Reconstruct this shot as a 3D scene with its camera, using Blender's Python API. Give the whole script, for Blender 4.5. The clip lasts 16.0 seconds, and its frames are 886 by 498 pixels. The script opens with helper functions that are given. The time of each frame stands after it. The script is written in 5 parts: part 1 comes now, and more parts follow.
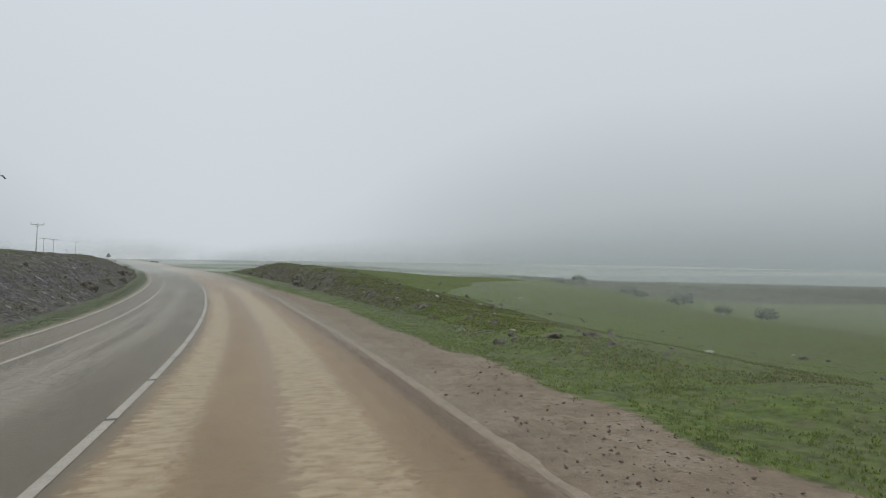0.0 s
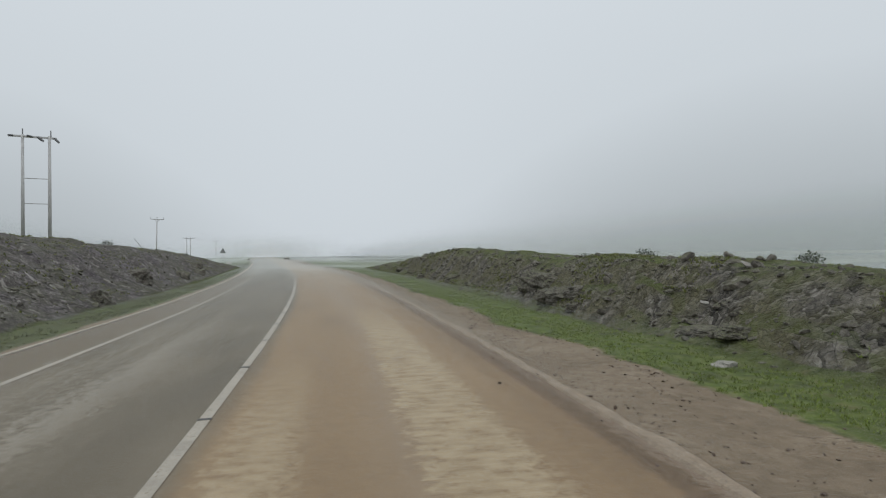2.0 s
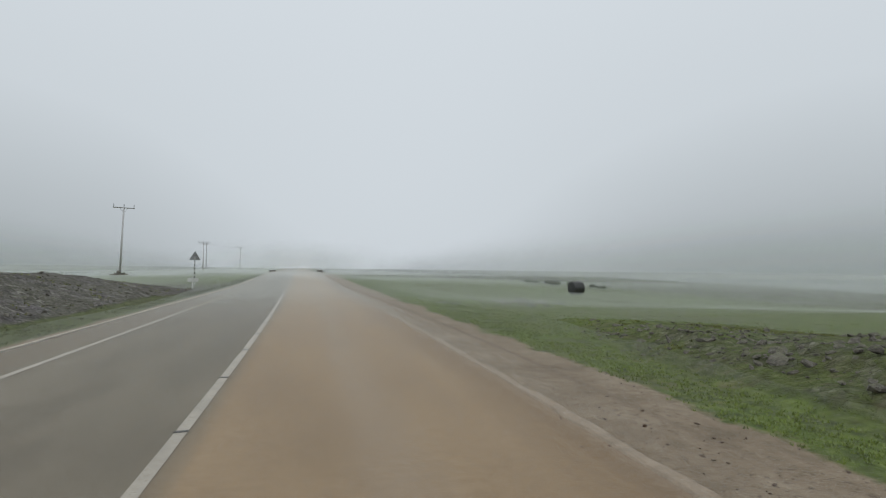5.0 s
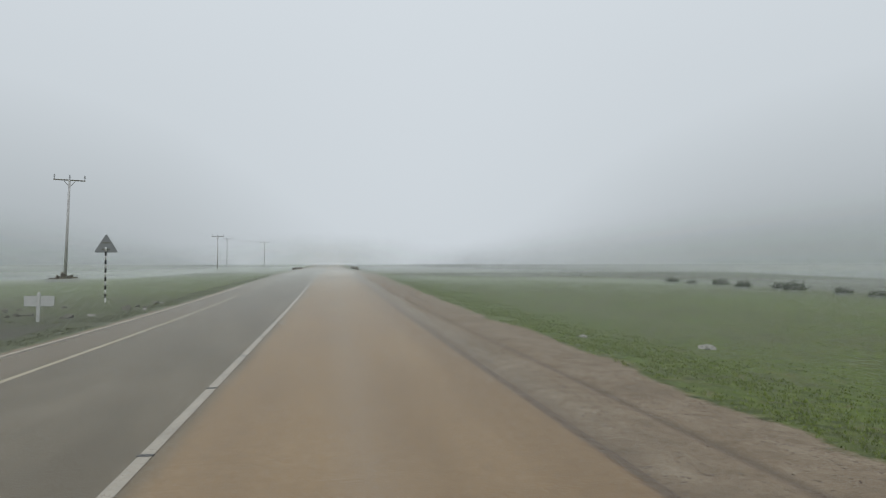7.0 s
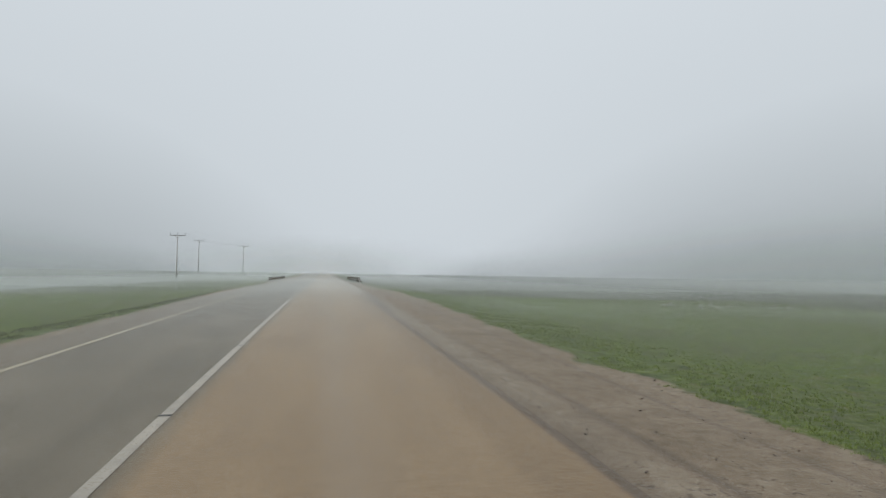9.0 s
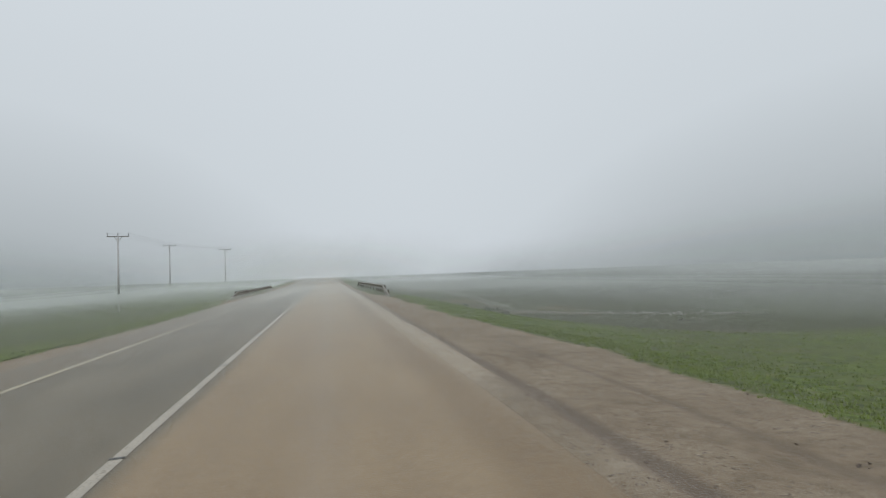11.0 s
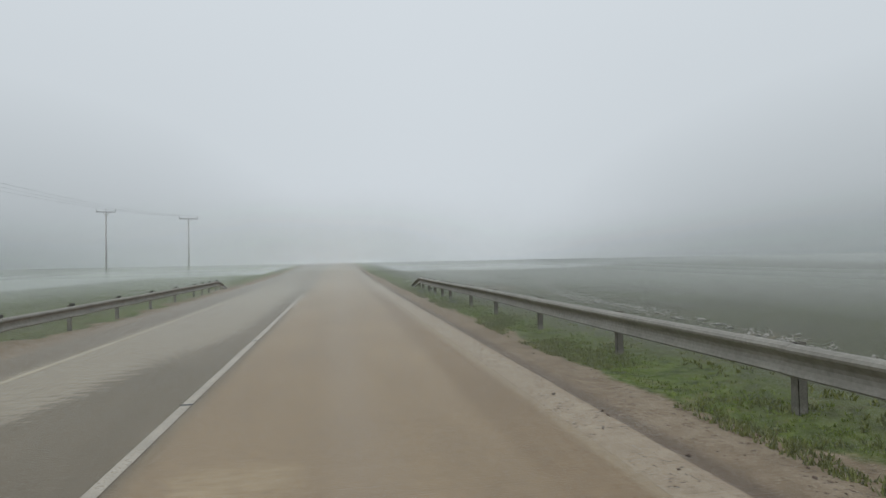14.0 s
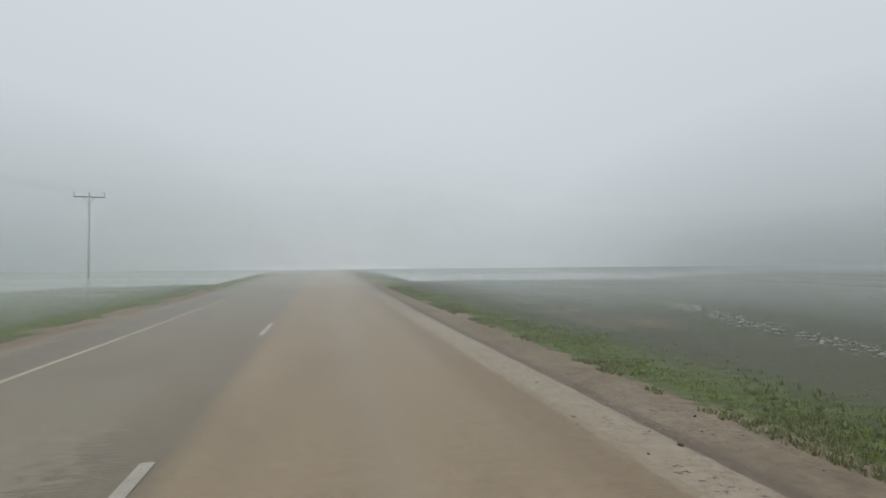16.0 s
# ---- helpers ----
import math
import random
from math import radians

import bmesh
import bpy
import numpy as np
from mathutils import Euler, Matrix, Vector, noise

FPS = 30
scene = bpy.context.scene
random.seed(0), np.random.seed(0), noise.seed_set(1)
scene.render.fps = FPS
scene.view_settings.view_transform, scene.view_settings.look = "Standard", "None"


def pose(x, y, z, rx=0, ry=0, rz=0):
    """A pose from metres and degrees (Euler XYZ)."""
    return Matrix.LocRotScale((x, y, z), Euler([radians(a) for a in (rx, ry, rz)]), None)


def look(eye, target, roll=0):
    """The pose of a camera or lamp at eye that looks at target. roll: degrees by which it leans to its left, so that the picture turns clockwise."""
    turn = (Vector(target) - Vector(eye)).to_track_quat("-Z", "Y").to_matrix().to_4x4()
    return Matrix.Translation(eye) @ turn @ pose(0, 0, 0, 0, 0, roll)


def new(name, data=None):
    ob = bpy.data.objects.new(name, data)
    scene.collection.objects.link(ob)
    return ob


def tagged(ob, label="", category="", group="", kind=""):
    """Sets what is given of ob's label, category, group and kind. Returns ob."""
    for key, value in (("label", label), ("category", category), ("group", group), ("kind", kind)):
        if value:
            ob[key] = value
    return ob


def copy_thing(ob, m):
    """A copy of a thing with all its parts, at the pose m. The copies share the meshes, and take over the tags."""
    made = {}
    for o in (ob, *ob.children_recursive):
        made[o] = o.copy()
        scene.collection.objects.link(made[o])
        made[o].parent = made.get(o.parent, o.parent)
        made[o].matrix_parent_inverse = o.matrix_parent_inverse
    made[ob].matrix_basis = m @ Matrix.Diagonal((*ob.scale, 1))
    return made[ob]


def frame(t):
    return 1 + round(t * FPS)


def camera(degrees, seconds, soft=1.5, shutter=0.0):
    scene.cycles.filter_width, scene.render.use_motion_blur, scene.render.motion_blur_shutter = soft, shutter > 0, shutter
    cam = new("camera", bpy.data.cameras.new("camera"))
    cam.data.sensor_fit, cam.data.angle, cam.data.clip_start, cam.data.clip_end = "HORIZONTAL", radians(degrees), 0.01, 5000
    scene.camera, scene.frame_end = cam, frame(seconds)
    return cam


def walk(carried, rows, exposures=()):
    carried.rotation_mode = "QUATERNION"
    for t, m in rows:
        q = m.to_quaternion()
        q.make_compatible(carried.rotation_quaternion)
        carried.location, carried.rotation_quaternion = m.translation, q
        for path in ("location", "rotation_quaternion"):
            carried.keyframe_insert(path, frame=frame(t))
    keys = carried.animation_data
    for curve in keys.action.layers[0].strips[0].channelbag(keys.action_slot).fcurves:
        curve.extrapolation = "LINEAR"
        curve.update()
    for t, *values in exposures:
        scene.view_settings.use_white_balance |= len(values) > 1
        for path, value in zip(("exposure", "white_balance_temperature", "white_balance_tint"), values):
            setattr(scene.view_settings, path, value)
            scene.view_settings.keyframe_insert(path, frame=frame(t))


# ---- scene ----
# -- path
FOV = 75.23
# seconds, x, y, z, heading, pitch, roll
PATH = [
    (0.0, -9.87, -112.70, 1.998, -30.32, 1.40, 0.78),
    (0.5, -7.61, -102.78, 1.665, -27.58, 1.70, -0.96),
    (1.0, -5.87, -92.96, 1.403, -23.50, 2.33, -0.44),
    (1.5, -4.35, -83.51, 1.299, -20.58, 1.92, 0.73),
    (2.0, -3.12, -74.62, 1.275, -17.77, 0.70, -0.71),
    (2.5, -2.13, -66.21, 1.299, -15.49, 0.41, -1.25),
    (3.0, -1.28, -57.75, 1.318, -14.28, 1.54, 0.26),
    (3.5, -0.57, -49.08, 1.357, -15.36, 3.32, 0.54),
    (4.0, 0.05, -40.37, 1.432, -15.04, 3.03, 1.49),
    (4.2, 0.25, -36.94, 1.462, -15.00, 2.76, 1.30),
    (6.3, 1.52, -1.92, 1.685, -12.35, 1.70, -0.25),
    (6.6, 1.58, 2.66, 1.695, -11.97, 1.60, -0.39),
    (7.0, 1.62, 8.80, 1.692, -10.90, 1.59, -0.10),
    (7.5, 1.66, 16.74, 1.682, -10.23, 1.48, -0.17),
    (8.0, 1.66, 25.09, 1.696, -11.06, 2.84, 0.60),
    (8.6, 1.67, 35.46, 1.765, -10.91, 2.45, 0.58),
    (9.0, 1.68, 42.49, 1.873, -11.66, 2.63, 0.88),
    (11.3, 2.05, 83.34, 2.275, -11.47, 2.34, -2.18),
    (12.0, 2.13, 95.24, 2.296, -11.55, 3.54, -1.00),
    (12.5, 2.19, 103.56, 2.301, -11.50, 3.04, 0.06),
    (13.0, 2.16, 111.75, 2.335, -11.03, 2.38, -0.23),
    (13.5, 2.07, 120.24, 2.359, -10.51, 1.34, -1.24),
    (14.0, 1.83, 128.99, 2.374, -10.33, 1.04, -1.10),
    (14.5, 1.74, 137.95, 2.356, -10.44, 1.01, -1.94),
    (15.0, 1.63, 147.14, 2.349, -11.33, 1.38, -3.27),
    (15.3, 1.59, 152.66, 2.361, -11.55, 1.47, -3.66),
    (16.0, 1.45, 165.52, 2.338, -11.69, 1.75, -0.47),
]
BEND_AT = [-150.0, -135.0, -120.0, -105.0, -90.0, -75.0, -60.0, -45.0, -30.0, -15.0, 0.0, 15.0]
BEND = [0.00432, 0.00432, 0.00432, 0.00388, 0.00275, 0.00201, 0.00231, 0.00204, 0.00179, 0.00111, 0.00161, 0.0]
RISE_AT = [-150.0, -136.0, -122.0, -108.0, -94.0, -80.0, -66.0, -52.0, -38.0, -24.0, -10.0, 4.0, 18.0, 32.0, 46.0, 60.0, 74.0, 88.0, 102.0, 116.0, 130.0, 144.0, 158.0, 172.0, 186.0, 200.0, 214.0]
RISE = [1.688, 1.167, 0.643, 0.114, -0.277, -0.43, -0.39, -0.359, -0.238, -0.113, -0.023, 0.009, -0.01, 0.022, 0.237, 0.396, 0.538, 0.608, 0.605, 0.662, 0.686, 0.652, 0.684, 0.70, 0.80, 0.98, 1.20]
# -- end path


def heading(yaw, pitch):
    a, b = radians(yaw), radians(pitch)
    return Vector((-math.sin(a) * math.cos(b), math.cos(a) * math.cos(b), math.sin(b)))


cam = camera(FOV, 16.0, soft=1.15)
walk(cam, [(t, look((x, y, z), Vector((x, y, z)) + heading(yw, pt), rl)) for t, x, y, z, yw, pt, rl in PATH])

# ---- light: thick bright overcast, no shadows ----
world = bpy.data.worlds.new("overcast")
scene.world = world
world.use_nodes = True
wn, wl = world.node_tree.nodes, world.node_tree.links
wn.clear()
w_out, w_bg = wn.new("ShaderNodeOutputWorld"), wn.new("ShaderNodeBackground")
w_co, w_sep, w_ramp = wn.new("ShaderNodeTexCoord"), wn.new("ShaderNodeSeparateXYZ"), wn.new("ShaderNodeValToRGB")
w_noise, w_mixn = wn.new("ShaderNodeTexNoise"), wn.new("ShaderNodeMath")
w_noise.inputs["Scale"].default_value, w_noise.inputs["Detail"].default_value = 2.2, 3
w_mixn.operation, w_mixn.inputs[1].default_value = "MULTIPLY_ADD", 0.05
w_ramp.color_ramp.elements[0].position, w_ramp.color_ramp.elements[0].color = 0.0, (0.268, 0.306, 0.312, 1)
w_ramp.color_ramp.elements[1].position, w_ramp.color_ramp.elements[1].color = 0.62, (0.67, 0.725, 0.775, 1)
for place, col in ((0.045, (0.325, 0.366, 0.378, 1)), (0.13, (0.445, 0.487, 0.514, 1)), (0.30, (0.595, 0.646, 0.688, 1))):
    w_ramp.color_ramp.elements.new(place).color = col
wl.new(w_co.outputs["Generated"], w_sep.inputs[0])
wl.new(w_co.outputs["Generated"], w_noise.inputs["Vector"])
wl.new(w_noise.outputs["Fac"], w_mixn.inputs[0])
w_dot, w_pow, w_sum = wn.new("ShaderNodeVectorMath"), wn.new("ShaderNodeMath"), wn.new("ShaderNodeMath")
w_dot.operation, w_dot.inputs[1].default_value = "DOT_PRODUCT", (0.15, 0.99, 0.0)
w_pow.operation, w_pow.inputs[1].default_value = "POWER", 14
w_sum.operation, w_sum.inputs[1].default_value = "MULTIPLY_ADD", 0.25
wl.new(w_co.outputs["Generated"], w_dot.inputs[0])
wl.new(w_dot.outputs["Value"], w_pow.inputs[0])
wl.new(w_pow.outputs[0], w_sum.inputs[0])
wl.new(w_sep.outputs["Z"], w_sum.inputs[2])
wl.new(w_sum.outputs[0], w_mixn.inputs[2])
wl.new(w_mixn.outputs[0], w_ramp.inputs[0])
wl.new(w_ramp.outputs[0], w_bg.inputs["Color"])
w_bg.inputs["Strength"].default_value = 1.0
wl.new(w_bg.outputs[0], w_out.inputs["Surface"])
sun_data = bpy.data.lights.new("veiled_sun", "SUN")
sun_data.energy, sun_data.angle, sun_data.color = 0.5, radians(60), (1.0, 0.97, 0.93)
sun = new("veiled_sun", sun_data)
sun.matrix_world = look((0, 0, 60), (10, 25, 0))

# ---- the line of the road ----
STEP = 0.5
S_ALL = np.arange(-500, 1800, STEP)


def _line():
    k = np.interp(S_ALL, BEND_AT, BEND)
    k[S_ALL >= 0] = 0
    k[S_ALL < -160] = 0
    i0 = int(np.argmin(abs(S_ALL)))
    c = np.concatenate([[0], np.cumsum((k[1:] + k[:-1]) / 2 * STEP)])
    th = c - c[i0]
    dx, dy = -np.sin(th), np.cos(th)
    x = np.concatenate([[0], np.cumsum((dx[1:] + dx[:-1]) / 2 * STEP)])
    y = np.concatenate([[0], np.cumsum((dy[1:] + dy[:-1]) / 2 * STEP)])
    return x - x[i0], y - y[i0], th


LX, LY, LT = _line()


def rise(s):
    over = np.clip(np.asarray(s, float) - 262, 0, None)
    return np.interp(s, np.arange(-150, 221, 2.0), RISE_FINE) + 0.014 * np.clip(np.asarray(s, float) - 216, 0, 70) - np.where(over < 120, 0.0005 * over ** 2, 7.2 + 0.12 * (over - 120) * (over > 120)) 


_fine = np.interp(np.arange(-150, 221, 2.0), RISE_AT, RISE)
_pad = np.concatenate([[_fine[0]] * 7, _fine, [_fine[-1]] * 7])
RISE_FINE = np.convolve(_pad, np.hanning(17)[1:-1] / np.hanning(17)[1:-1].sum(), "valid")


def plan(s, lat):
    """World x and y of a place s metres along the centre line and lat metres to its right."""
    s, lat = np.asarray(s, float), np.asarray(lat, float)
    th = np.interp(s, S_ALL, LT)
    near = np.clip(lat, -90, 90)
    return np.interp(s, S_ALL, LX) + np.cos(th) * near + (lat - near), np.interp(s, S_ALL, LY) + np.sin(th) * near


def turn(s):
    return float(np.interp(s, S_ALL, LT))


def lattice(ix, iy, seed):
    h = np.sin(ix * 127.1 + iy * 311.7 + seed * 74.7) * 43758.5453
    return h - np.floor(h)


def value_noise(x, y, seed=0):
    ix, iy = np.floor(x), np.floor(y)
    u, v = x - ix, y - iy
    u, v = u * u * (3 - 2 * u), v * v * (3 - 2 * v)
    a, b = lattice(ix, iy, seed), lattice(ix + 1, iy, seed)
    c, d = lattice(ix, iy + 1, seed), lattice(ix + 1, iy + 1, seed)
    return (a + (b - a) * u) * (1 - v) + (c + (d - c) * u) * v


def fbm(x, y, octaves=4, seed=0):
    total, amp, out = 0, 1.0, 0
    for o in range(octaves):
        out = out + amp * value_noise(x * 2 ** o, y * 2 ** o, seed + o)
        total += amp
        amp *= 0.5
    return out / total - 0.5


def smooth(v):
    v = np.clip(v, 0, 1)
    return v * v * (3 - 2 * v)


def grass_edge(s):
    return np.interp(s, (-108, -98, -86, -80, -70, -62, -45, -30, -10, 8, 16, 22, 39, 57, 75, 92, 96, 102, 114, 124, 128, 136, 145, 152, 170, 180, 203), (6.1, 6.15, 6.45, 6.4, 5.95, 5.45, 5.4, 5.6, 5.8, 6.1, 6.45, 6.65, 6.7, 6.8, 7.2, 7.6, 7.1, 6.7, 6.7, 6.8, 5.75, 5.75, 5.4, 5.65, 5.8, 5.9, 5.6))


def bank_right(s):
    return np.interp(s, (-125, -105, -92, -85, -75, -66, -60, -52, -48, -42, -38, -33, -30, -22, -14, -6, 2), (0, 0.1, 0.3, 0.5, 0.9, 1.35, 1.6, 1.65, 1.75, 1.95, 1.95, 1.7, 1.5, 0.95, 0.5, 0.15, 0))


def bank_left(s):
    return np.interp(s, (-160, -120, -85, -70, -60, -50, -40, -25, -10, 0, 10, 18, 28, 40), (1.4, 1.9, 2.15, 2.25, 2.35, 2.68, 2.35, 2.0, 1.5, 1.1, 0.85, 0.6, 0.3, 0))


def relief(s, lat):
    """Height of the ground over the sea of the plan, and how far it is rock, bare dirt and dry turf."""
    s, lat = np.broadcast_arrays(np.asarray(s, float), np.asarray(lat, float))
    ge = grass_edge(s)
    z = rise(s) - 0.12 * smooth((4.3 - abs(lat)) / 0.3)
    right, left = np.maximum(lat, 0), np.maximum(-lat, 0)
    z = z - 0.035 * smooth((right - 3.9) / 0.5) - 0.03 * np.clip(right - 4.3, 0, 4) - 0.03 * np.clip(left - 4.4, 0, 2)
    wob = 0.7 * fbm(s / 6, s * 0 + 3.3, 3, 5)
    br, bl = bank_right(s), bank_left(s)
    face_r = smooth((right - 8.1 - wob) / (1.4 + 0.5 * br))
    face_l = smooth((left - 5.75 - 0.6 * wob) / 4.4)
    z = z + br * face_r + bl * face_l
    z = z - smooth((-44 - s) / 34) * 0.085 * np.clip(right - 12, 0, 70) - 0.06 * smooth((6 - s) / 20) * np.clip(right - 11, 0, 60)
    z = z + smooth((-10 - s) / 30) * (0.8 + 2.5 * smooth((-52 - s) / 30)) * np.exp(-((right - 54) / 13) ** 2) * (1 + 0.2 * fbm(s / 40, lat / 60, 2, 77))
    z = z + 0.085 * smooth((14 - s) / 20) * np.clip(left - 10, 0, 15) - 0.012 * smooth((s - 14) / 20) * np.clip(left - 8, 0, 34)
    # open field after the cutting
    field = smooth((s + 8) / 16) * (1 - smooth((s - 80) / 20))
    z = z - field * (0.30 * smooth((right - 7) / 5) + 0.012 * np.clip(right - 12, 0, 90)) - 0.32 * smooth((s - 10) / 16) * (1 - smooth((s - 80) / 20)) * smooth((left - 5) / 3)
    # causeway over the shallow valley
    low = smooth((s - 86) / 24)
    z = z - low * (2.3 * smooth((right - 7.2) / 12) + 2.1 * smooth((left - 7.4) / 9) + 0.27 * smooth((left - 4.4) / 1.8))
    hill = smooth((s - 100) / 30) * (1 - smooth((s - 240) / 60))
    z = z + hill * (1.9 * smooth((right - 34) / 55) - 0.06 * np.clip(right - 95, 0, 200))
    z = z - 0.07 * np.clip(np.maximum(right * (1 - hill), left) - 42, 0, 300) - 0.02 * np.clip(np.maximum(right, left) - 330, 0, 700)
    # roughness
    rockr = smooth((right - 7.6 - wob) / 0.8) * smooth(br / 0.7) * (1 - smooth((right - 12.5 - 3 * fbm(s / 7, lat / 7, 2, 9)) / 7))
    rockr = rockr * (0.66 + 0.34 * smooth((s + 70 + 9 * fbm(s / 9, lat / 3, 2, 15)) / 14))
    rockl = smooth((left - 5.8 - wob * 0.6) / 0.7) * smooth(bl / 0.6) * (1 - 0.75 * smooth((left - 10.5) / 5))
    rock = np.maximum(rockr, rockl)
    off = smooth((np.maximum(right - ge - 0.4, left - 5.0)) / 1.5)
    crag = abs(fbm(s / 2.3, lat / 1.5 + z / 0.9, 4, 21)) * 2.2
    ledge = fbm(s / 3.7, z / 0.32 + lat / 4, 3, 33)
    z = z + rock * (0.38 * (0.55 - crag) + 0.22 * ledge) + off * (0.10 * fbm(s / 1.7, lat / 1.7, 4, 11) + 0.5 * fbm(s / 17, lat / 17, 3, 13))
    far = np.maximum(right, left)
    z = z + smooth((far - 20) / 50) * 0.35 * fbm(s / 60, lat / 60, 2, 41)
    dirt = 1 - smooth((right - ge + 0.25 + 1.15 * fbm(s / 1.9, lat / 1.3, 4, 51)) / 1.0)
    dirt = np.where(lat > 0, dirt, 1 - smooth((left - 4.5 + (0.6 + 1.3 * smooth((s - 122) / 12)) * fbm(s / 1.1, lat / 1.1, 4, 53) - 1.2 * smooth((s - 70) / 20) - 0.9 * smooth((s - 122) / 12)) / 0.4))
    bed = low * smooth((right - 13) / 3) * (1 - smooth((right - 25) / 8)) * (0.35 + 0.6 * fbm(s / 5, lat / 5, 3, 57))
    dry = np.clip(smooth((bl * smooth((left - 8) / 4) - 0.4)) * 0.8 + low * smooth((right - 6.5 - 4.2 * smooth((130 - s) / 8)) / 2.2) * (0.95 + 0.6 * fbm(s / 5, lat / 5, 3, 83)) + low * smooth((left - 9) / 6) * 0.45, 0, 1)
    rut = np.where(lat > 4.1, smooth((lat - 4.1) / 0.2) * (1 - smooth((lat - ge + 0.5) / 0.6)), 0)
    mid1 = 4.19 + 0.66 * smooth((s - 62) / 26) + 0.08 * fbm(s / 9, s * 0, 2, 61)
    mid2 = np.interp(s, (0, 16, 26, 40, 60), (5.3, 5.32, 5.25, 5.05, 4.9)) + 0.12 * fbm(s / 12, s * 0 + 9, 2, 63)
    mid3 = np.interp(s, (20, 39, 43, 70, 95), (5.75, 5.9, 6.35, 6.3, 6.2)) + 0.3 * fbm(s / 8, s * 0 + 5, 2, 67)
    tracks = np.exp(-((lat - mid1) / 0.17) ** 2) + 0.75 * (1 - smooth((s - 55) / 20)) * np.exp(-((lat - mid2) / 0.13) ** 2) + 0.6 * smooth((s - 26) / 8) * (1 - smooth((s - 88) / 15)) * np.exp(-((lat - mid3) / 0.15) ** 2)
    z = z - rut * (0.014 + 0.016 * smooth((s + 10) / 30)) * tracks + rut * 0.012 * fbm(s / 0.8, lat / 0.45, 3, 65)
    rut = rut * (0.3 + 0.7 * smooth((s + 30) / 25))
    return z, rock, np.clip(np.maximum(dirt, bed), 0, 1), np.maximum(dry, (0.45 * smooth(bl) + 0.6 * smooth((s - 5) / 12) * (1 - smooth((s - 34) / 22))) * smooth((left - 4.4) / 0.6)), np.clip(rut * tracks, 0, 1), smooth((lat - 3.9) / 0.1) * (1 - smooth((lat - 4.68 - 0.25 * fbm(s / 5, s * 0 + 2, 3, 69)) / 0.12)) * smooth((s - 80) / 14) * (1 - 0.6 * smooth((s - 176) / 12))


def place_on(s, lat, up=0.0):
    x, y = plan(s, lat)
    return Vector((float(x), float(y), float(relief(s, lat)[0]) + up))


# ---- materials ----
def mat(name):
    m = bpy.data.materials.new(name)
    m.use_nodes = True
    nt = m.node_tree
    return m, nt.nodes, nt.links, nt.nodes["Principled BSDF"]


def noise_node(n, l, co, scale, detail=6, rough=0.6, stretch=None):
    t = n.new("ShaderNodeTexNoise")
    t.inputs["Scale"].default_value, t.inputs["Detail"].default_value, t.inputs["Roughness"].default_value = scale, detail, rough
    if stretch:
        m = n.new("ShaderNodeMapping")
        m.inputs["Scale"].default_value = stretch
        l.new(co, m.inputs["Vector"])
        co = m.outputs[0]
    l.new(co, t.inputs["Vector"])
    return t.outputs["Fac"]


def ramp(n, l, fac, *stops):
    r = n.new("ShaderNodeValToRGB")
    el = r.color_ramp.elements
    while len(el) < len(stops):
        el.new(0.5)
    for e, (p, c) in zip(el, stops):
        e.position = p
        e.color = (c, c, c, 1) if isinstance(c, (int, float)) else (*c, 1)
    l.new(fac, r.inputs[0])
    return r.outputs[0]


def mixc(n, l, fac, a, b, kind="MIX"):
    m = n.new("ShaderNodeMix")
    m.data_type, m.blend_type = "RGBA", kind
    for sock, v in ((m.inputs[0], fac), (m.inputs[6], a), (m.inputs[7], b)):
        if isinstance(v, bpy.types.NodeSocket):
            l.new(v, sock)
        else:
            sock.default_value = v if isinstance(v, (int, float)) else (*v, 1)
    return m.outputs[2]


def maths(n, l, op, a, b=0.0, c=0.0):
    m = n.new("ShaderNodeMath")
    m.operation = op
    for sock, v in zip(m.inputs, (a, b, c)):
        if isinstance(v, bpy.types.NodeSocket):
            l.new(v, sock)
        else:
            sock.default_value = v
    return m.outputs[0]


def bump(n, l, bsdf, height, strength, dist):
    b = n.new("ShaderNodeBump")
    b.inputs["Strength"].default_value, b.inputs["Distance"].default_value = strength, dist
    l.new(height, b.inputs["Height"])
    l.new(b.outputs[0], bsdf.inputs["Normal"])


def attr(n, name):
    a = n.new("ShaderNodeAttribute")
    a.attribute_name = name
    return a.outputs["Fac"]


def plain(name, col, rough=0.6, metal=0.0, vary=0.25, scale=6.0, relief_by=0.0):
    m, n, l, b = mat(name)
    co = n.new("ShaderNodeTexCoord").outputs["Object"]
    f = noise_node(n, l, co, scale, 8, 0.65)
    g = noise_node(n, l, co, scale * 9, 4, 0.6)
    dark = tuple(c * (1 - vary) for c in col)
    light = tuple(min(1, c * (1 + vary)) for c in col)
    c1 = ramp(n, l, f, (0.3, dark), (0.7, light))
    l.new(mixc(n, l, 0.5, c1, ramp(n, l, g, (0.3, dark), (0.7, light))), b.inputs["Base Color"])
    b.inputs["Roughness"].default_value, b.inputs["Metallic"].default_value = rough, metal
    if relief_by:
        bump(n, l, b, g, 0.6, relief_by)
    return m


